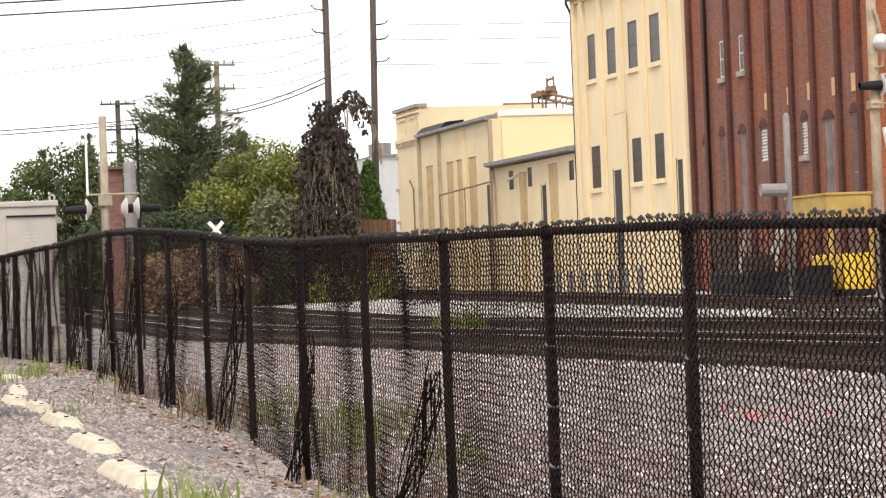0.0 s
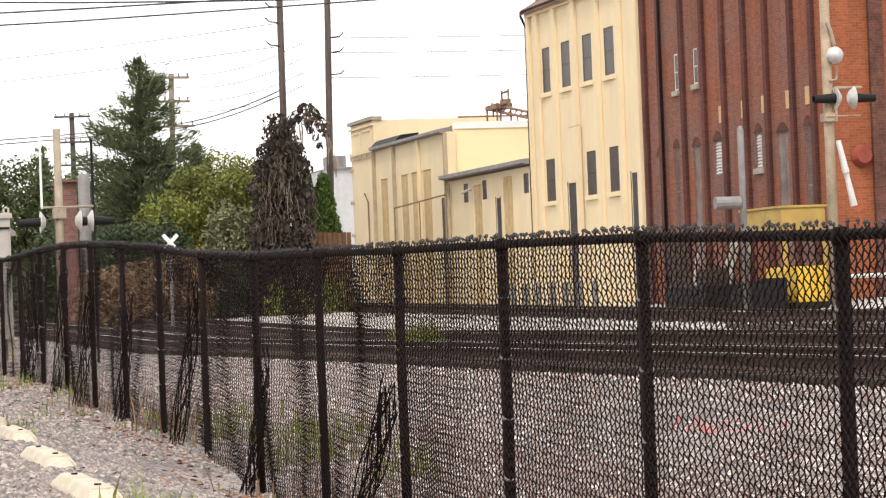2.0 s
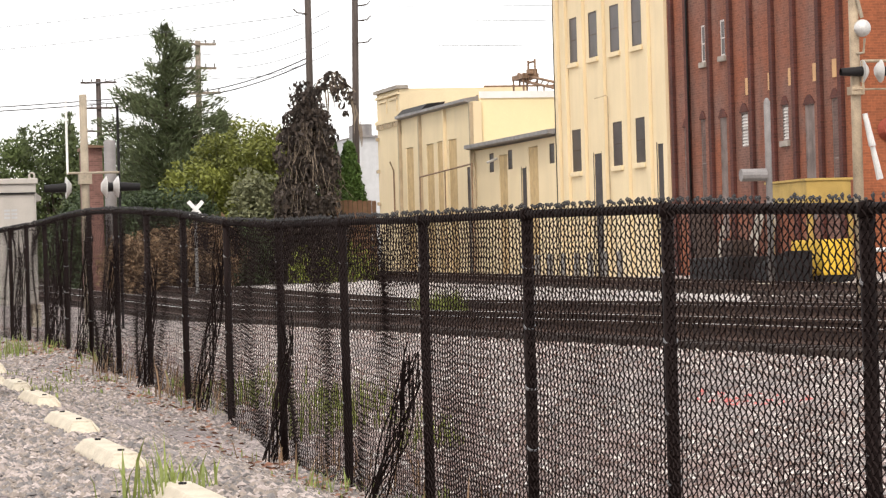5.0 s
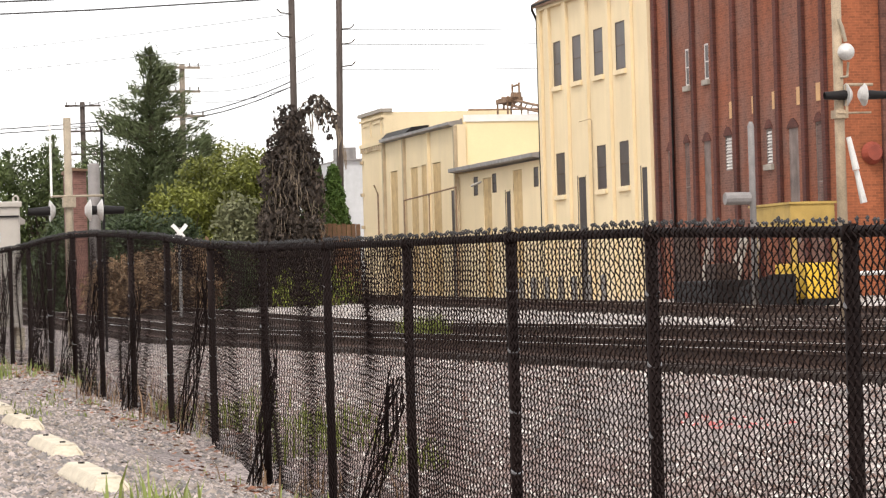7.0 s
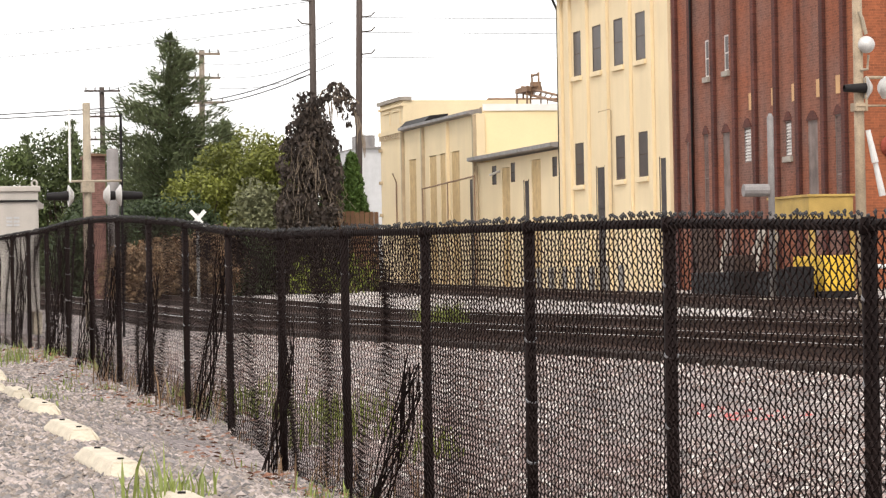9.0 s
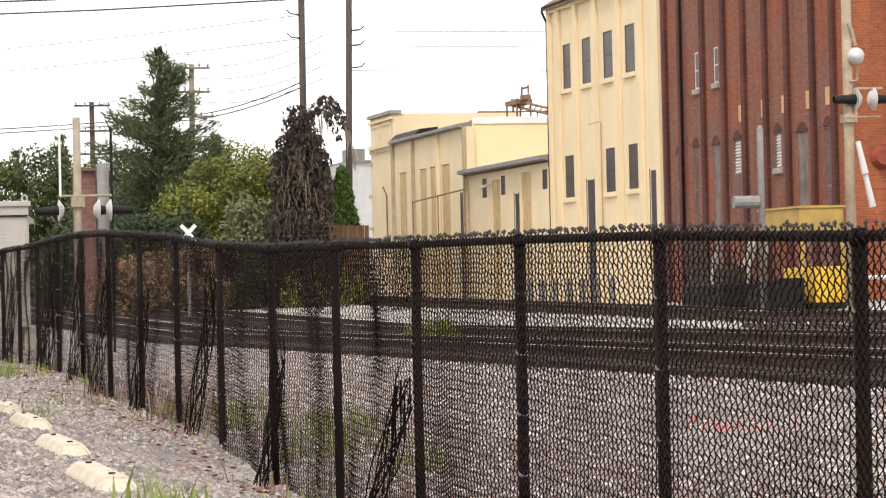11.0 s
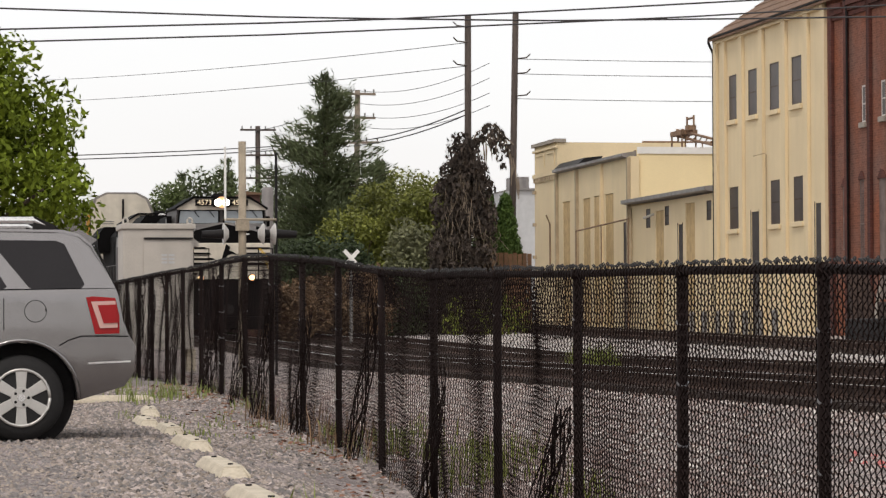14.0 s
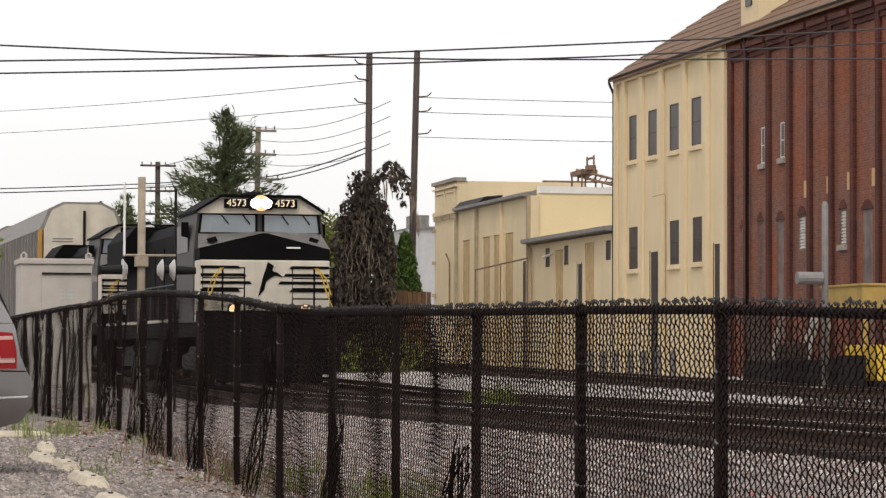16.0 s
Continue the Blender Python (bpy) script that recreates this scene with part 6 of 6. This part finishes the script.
def conifer(m, height, width, mat, label, seed_t, whorls=26, density=1.0, ragged=0.25):
    rng = np.random.default_rng(seed_t)
    h = thing("spruce_tree", m, label, "tree")
    vs, fs = [], []
    bm = B()
    tube(bm, [(0, 0, -0.2), (0, 0, height * 0.5), (0.05, 0, height * 0.98)], [0.3, 0.18, 0.03], 10)
    for w in range(whorls):
        u = (w + rng.uniform(-0.3, 0.3)) / whorls
        z = height * (0.06 + 0.93 * u)
        reach = width * (1 - u) ** 0.8 + 0.12
        nb = int(3 + 10 * (1 - u))
        for b in range(nb):
            a = rng.uniform(0, math.tau)
            L = reach * rng.uniform(1 - ragged * 1.6, 1 + ragged)
            rise = 0.35 * L * (u - 0.25)
            tip = np.array([math.cos(a) * L, math.sin(a) * L, z + rise + 0.25 * L * u])
            st = np.array([0, 0, z])
            if L > 0.6:
                tube(bm, [tuple(st), tuple((st + tip) / 2 - np.array([0, 0, 0.06 * L])), tuple(tip)], [0.035, 0.02, 0.008], 4)
            nn = int((10 + 26 * L) * density)
            for _ in range(nn):
                q = rng.random() ** 0.6
                p = st + (tip - st) * q + rng.normal(0, 0.09 + 0.07 * L * (1 - q * 0.5), 3)
                d = np.array([math.cos(a), math.sin(a), 0.7]) + rng.normal(0, 0.5, 3)
                d /= np.linalg.norm(d)
                e = np.cross(d, rng.normal(size=3))
                e /= np.linalg.norm(e) + 1e-6
                s = rng.uniform(0.1, 0.22)
                k = len(vs)
                vs += [tuple(p - d * s), tuple(p + e * s * 0.17), tuple(p + d * s), tuple(p - e * s * 0.17)]
                fs.append((k, k + 1, k + 2, k + 3))
    part("trunk", bm, M_BARK, h)
    part("needles", fast_mesh("needles", vs, fs, mat), None, h)
    return h


conifer(pose(19.7, 138.5, 0.9), 12.1, 4.3, M_SPRUCE, "tall dark green spruce tree with ragged branches", 3, 36, 3.4, 0.42)
conifer(pose(22.6, 140.5, 0.9), 8.4, 2.0, M_SPRUCE, "shorter dark spruce beside the tall one", 4, 22, 4.0, 0.45)
rg = np.random.default_rng(9)
for k, (x, y, hh, w) in enumerate(((14.7, 161, 8.2, 1.9), (16.8, 159, 8.9, 1.9), (18.9, 163, 8.0, 2.2), (21.8, 166, 7.4, 2.4))):
    leafy("shade_tree", pose(x, y, 0.9), 3.5, 0.2, clump_set(rg, 80, w, w, 0.6, hh - 0.6, 0.5, 0.9, lambda u: 0.75 + 0.4 * math.sin(math.pi * (0.2 + 0.75 * u)) - 0.35 * u), 240, 0.11, M_MIDGREEN, "dark green tree beyond the railway crossing", seed_t=80 + k)
    conifer(pose(x + 0.9, y + 1.5, 0.9), hh + 0.7, 1.6, M_SPRUCE, "slim ragged conifer beyond the railway crossing", 20 + k, 18, 2.4, 0.6)
leafy("leafy_tree", pose(0.6, 49.0, 0.42), 3.0, 0.2, clump_set(rg, 120, 2.35, 2.2, 1.5, 5.5, 0.4, 0.7, lambda u: math.sin(math.pi * (0.3 + 0.52 * u)) ** 0.9), 1000, 0.07, M_LEAF, "full bright green leafy tree beyond the parked car", seed_t=11, droop=0.5)
# the three brown shrubs are added stand-ins for unidentified brown clutter
for k, (x, y, hh, w, mt) in enumerate(((20.9, 126, 7.0, 2.1, M_YGREEN), (19.1, 125, 5.8, 1.6, M_YGREEN), (22.6, 131, 7.8, 2.0, M_YGREEN), (21.8, 124, 7.2, 1.3, M_YGREEN), (17.6, 122, 4.6, 1.9, M_DARKGREEN), (15.6, 128, 4.9, 2.2, M_DARKGREEN), (13.9, 118, 3.9, 1.5, M_DARKGREEN), (18.2, 116, 3.2, 1.9, M_DARKGREEN), (13.9, 106, 2.4, 0.9, M_BRUSH), (15.3, 108, 2.7, 1.1, M_BRUSH), (16.8, 111, 3.0, 1.2, M_BRUSH))):
    leafy("shrub", pose(x, y, 0.8), 1.5, 0.1, clump_set(rg, 70, w, w, 0.4, hh - 0.8, 0.4, 0.8, lambda u: 0.55 + 0.5 * math.sin(math.pi * (0.15 + 0.72 * u))), 330, 0.095, mt, "yellow-green overgrown shrub by the tracks" if mt is M_YGREEN else "brown dry brush in place of unidentified clutter beside the tracks" if mt is M_BRUSH else "dark green overgrown shrub by the tracks", "shrub", seed_t=40 + k)
leafy("shrub", pose(19.95, 117.6, 0.8), 1.2, 0.1, clump_set(rg, 60, 0.75, 1.0, 0.3, 4.3, 0.35, 0.6, lambda u: 0.6 + 0.45 * math.sin(math.pi * (0.1 + 0.75 * u))), 420, 0.09, M_GREYGREEN, "rounded grey-green clipped shrub", "shrub", seed_t=60)
leafy("shrub", pose(22.4, 114.2, 0.8), 0.5, 0.06, clump_set(rg, 26, 1.6, 1.0, 0.2, 1.5, 0.35, 0.6, lambda u: 1.0), 80, 0.1, M_LAWN, "low bright green shrub behind the fence", "shrub", trunk=False, seed_t=61)


def vine_pole():
    rng = np.random.default_rng(14)
    h = thing("vine_covered_pole", pose(21.95, 116.5, 0.8), "dark withered vine mass hanging on a pole", "vine")
    clumps = []
    for k in range(170):
        u = rng.random() ** 1.15
        z = 0.3 + 7.3 * u
        w = (1.35 + 0.15 * math.sin(9 * u)) * (1 - 0.75 * max(0, (u - 0.35) / 0.65) ** 1.3)
        a, q = rng.uniform(0, math.tau), math.sqrt(rng.random())
        clumps.append((w * q * math.cos(a), w * q * math.sin(a), z, rng.uniform(0.22, 0.6)))
    for k in range(9):
        clumps.append((0.45 + 0.13 * k, 0, 7.75 + 0.1 * k - 0.028 * k * k, 0.13))
    for k in range(11):
        zt = 8.35 - 0.022 * (k - 4) ** 2
        for m_ in range(int(rng.integers(2, 5))):
            clumps.append((0.55 + 0.12 * k + rng.normal(0, 0.03), 0, zt - 0.2 * m_, 0.085))
    part("foliage", leaf_cloud("leaves", clumps, 430, 0.105, M_VINE, rng, droop=1.5), None, h)
    bm = B()
    for k in range(520):
        a, q = rng.uniform(0, math.tau), rng.uniform(0.5, 1.25)
        z = rng.uniform(1.0, 7.4)
        w = 1.0 if z < 4.5 else 1.0 - 0.2 * (z - 4.5)
        x, y = q * w * math.cos(a), q * w * math.sin(a)
        L = rng.uniform(0.4, 1.3)
        tube(bm, [(x, y, z), (x * 1.1 + rng.normal(0, 0.08), y * 1.1, z - L * 0.5), (x * 1.1 + rng.normal(0, 0.15), y * 1.1, z - L)], 0.011, 3)
    for k in range(16):
        x = 0.7 + 0.09 * k
        z = 8.3 - 0.018 * (k - 5) ** 2
        L = rng.uniform(0.5, 1.4)
        tube(bm, [(x, 0, z), (x + 0.05, 0, z - L * 0.5), (x + rng.normal(0, 0.1), 0, z - L)], [0.01, 0.045, 0.01], 4)
    tube(bm, [(0, 0, 7.2), (0.5, 0, 8.1), (1.1, 0, 8.35), (1.9, 0, 7.6)], 0.03, 5)
    part("vine_tangle", bm, M_VINESTEM, h)


vine_pole()


def arborvitae():
    for x, y, hh, w in ((23.7, 120.8, 5.85, 0.8), (24.42, 121.0, 5.8, 0.82)):
        rng = np.random.default_rng(int(x * 10))
        h = thing("arborvitae", pose(x, y, 0.9), "dense narrow green arborvitae beside the factory", "tree", "arborvitae pair")
        bm = B()
        tube(bm, [(0, 0, -0.1), (0, 0, hh * 0.9)], [0.12, 0.02], 8)
        part("trunk", bm, M_BARK, h)
        cl = []
        for k in range(230):
            u = rng.random()
            a = rng.uniform(0, math.tau)
            q = w * min(1, 1.45 * (1 - u) ** 0.75 + 0.02) * math.sqrt(rng.uniform(0.3, 1))
            cl.append((q * math.cos(a), q * math.sin(a), hh * u * 0.97, 0.17))
        part("crown", leaf_cloud("crown", cl, 1900, 0.07, M_ARBOR, rng, squash=1.6, droop=-1.2), None, h)


arborvitae()


def small_buildings():
    h = thing("board_fence", pose(24.75, 119.4, 0.9), "low brown wooden board fence by the arborvitae", "fence")
    for k in range(9):
        bm = B()
        box(bm, -1.3 + 0.19 * k, -1.3 + 0.19 * k + 0.17, -0.02, 0.02, 0, 3.42 + random.uniform(-0.03, 0.03))
        part("board", bm, M_BROWNBOARD, h)
    # plain cylinder standing in for a flat grey panel
    h = thing("panel_cylinder", pose(13.62, 110.5, 0.9), "pale grey upright cylinder standing in for a panel behind the crossing", "tank")
    bm = B()
    tube(bm, [(0, 0, 0), (0, 0, 5.5), (0, 0, 5.56)], [0.21, 0.21, 0.16], 20)
    part("shell", bm, M_PIPE, h, smooth=True)
    h = thing("brick_shed", pose(13.75, 113, 0.9), "small red brick shed with brown roof", "shed")
    bm = B()
    box(bm, -0.59, -0.1, 0, 3, 0, 5.4)
    part("wall", bm, M_SHED, h)
    bm = B()
    outline(bm, [(-0.64, 5.4), (-0.05, 5.4), (-0.05, 5.46), (-0.64, 5.52)], "y", -0.2, 3.2)
    part("roof", bm, M_ROOF, h)


small_buildings()


def far_woods():
    rng = np.random.default_rng(77)
    cl = [(rng.uniform(-80, 3), rng.uniform(300, 340), rng.uniform(0, 7) * (0.5 + 0.5 * rng.random()), rng.uniform(1.5, 3)) for _ in range(170)]
    cl += [(rng.uniform(19, 80), rng.uniform(270, 330), rng.uniform(0, 8) * (0.5 + 0.5 * rng.random()), rng.uniform(1.5, 3)) for _ in range(190)]
    o = new("far_woods", leaf_cloud("far_woods", cl, 40, 0.6, M_DARKGREEN, rng))
    tagged(o, "distant dark green woods along the horizon", "woods", kind="stuff")


far_woods()


# ---- what moves ----
def motions():
    rows = [(0.0, 384.0), (4.2, 297.0), (8.7, 204.0), (10.8, 161.0), (11.5, 146.8), (12.0, 136.9), (12.5, 126.9), (13.0, 117.3), (13.5, 108.7), (14.0, 100.6), (14.5, 92.6), (15.0, 85.1), (15.5, 77.8), (16.0, 70.9)]

    def at_y(y):
        return pose(10.9, y, 0.775 + bed_rise(y + 8), 0.5 if y > 70 else 0.3, 0, 0)

    for ob, gap in [(loco, -1.3), (second_loco, 20.6)] + [(r, 42.4 + 28.3 * k) for k, r in enumerate(racks)]:
        walk(ob, [(t, at_y(y + gap)) for t, y in rows])


motions()
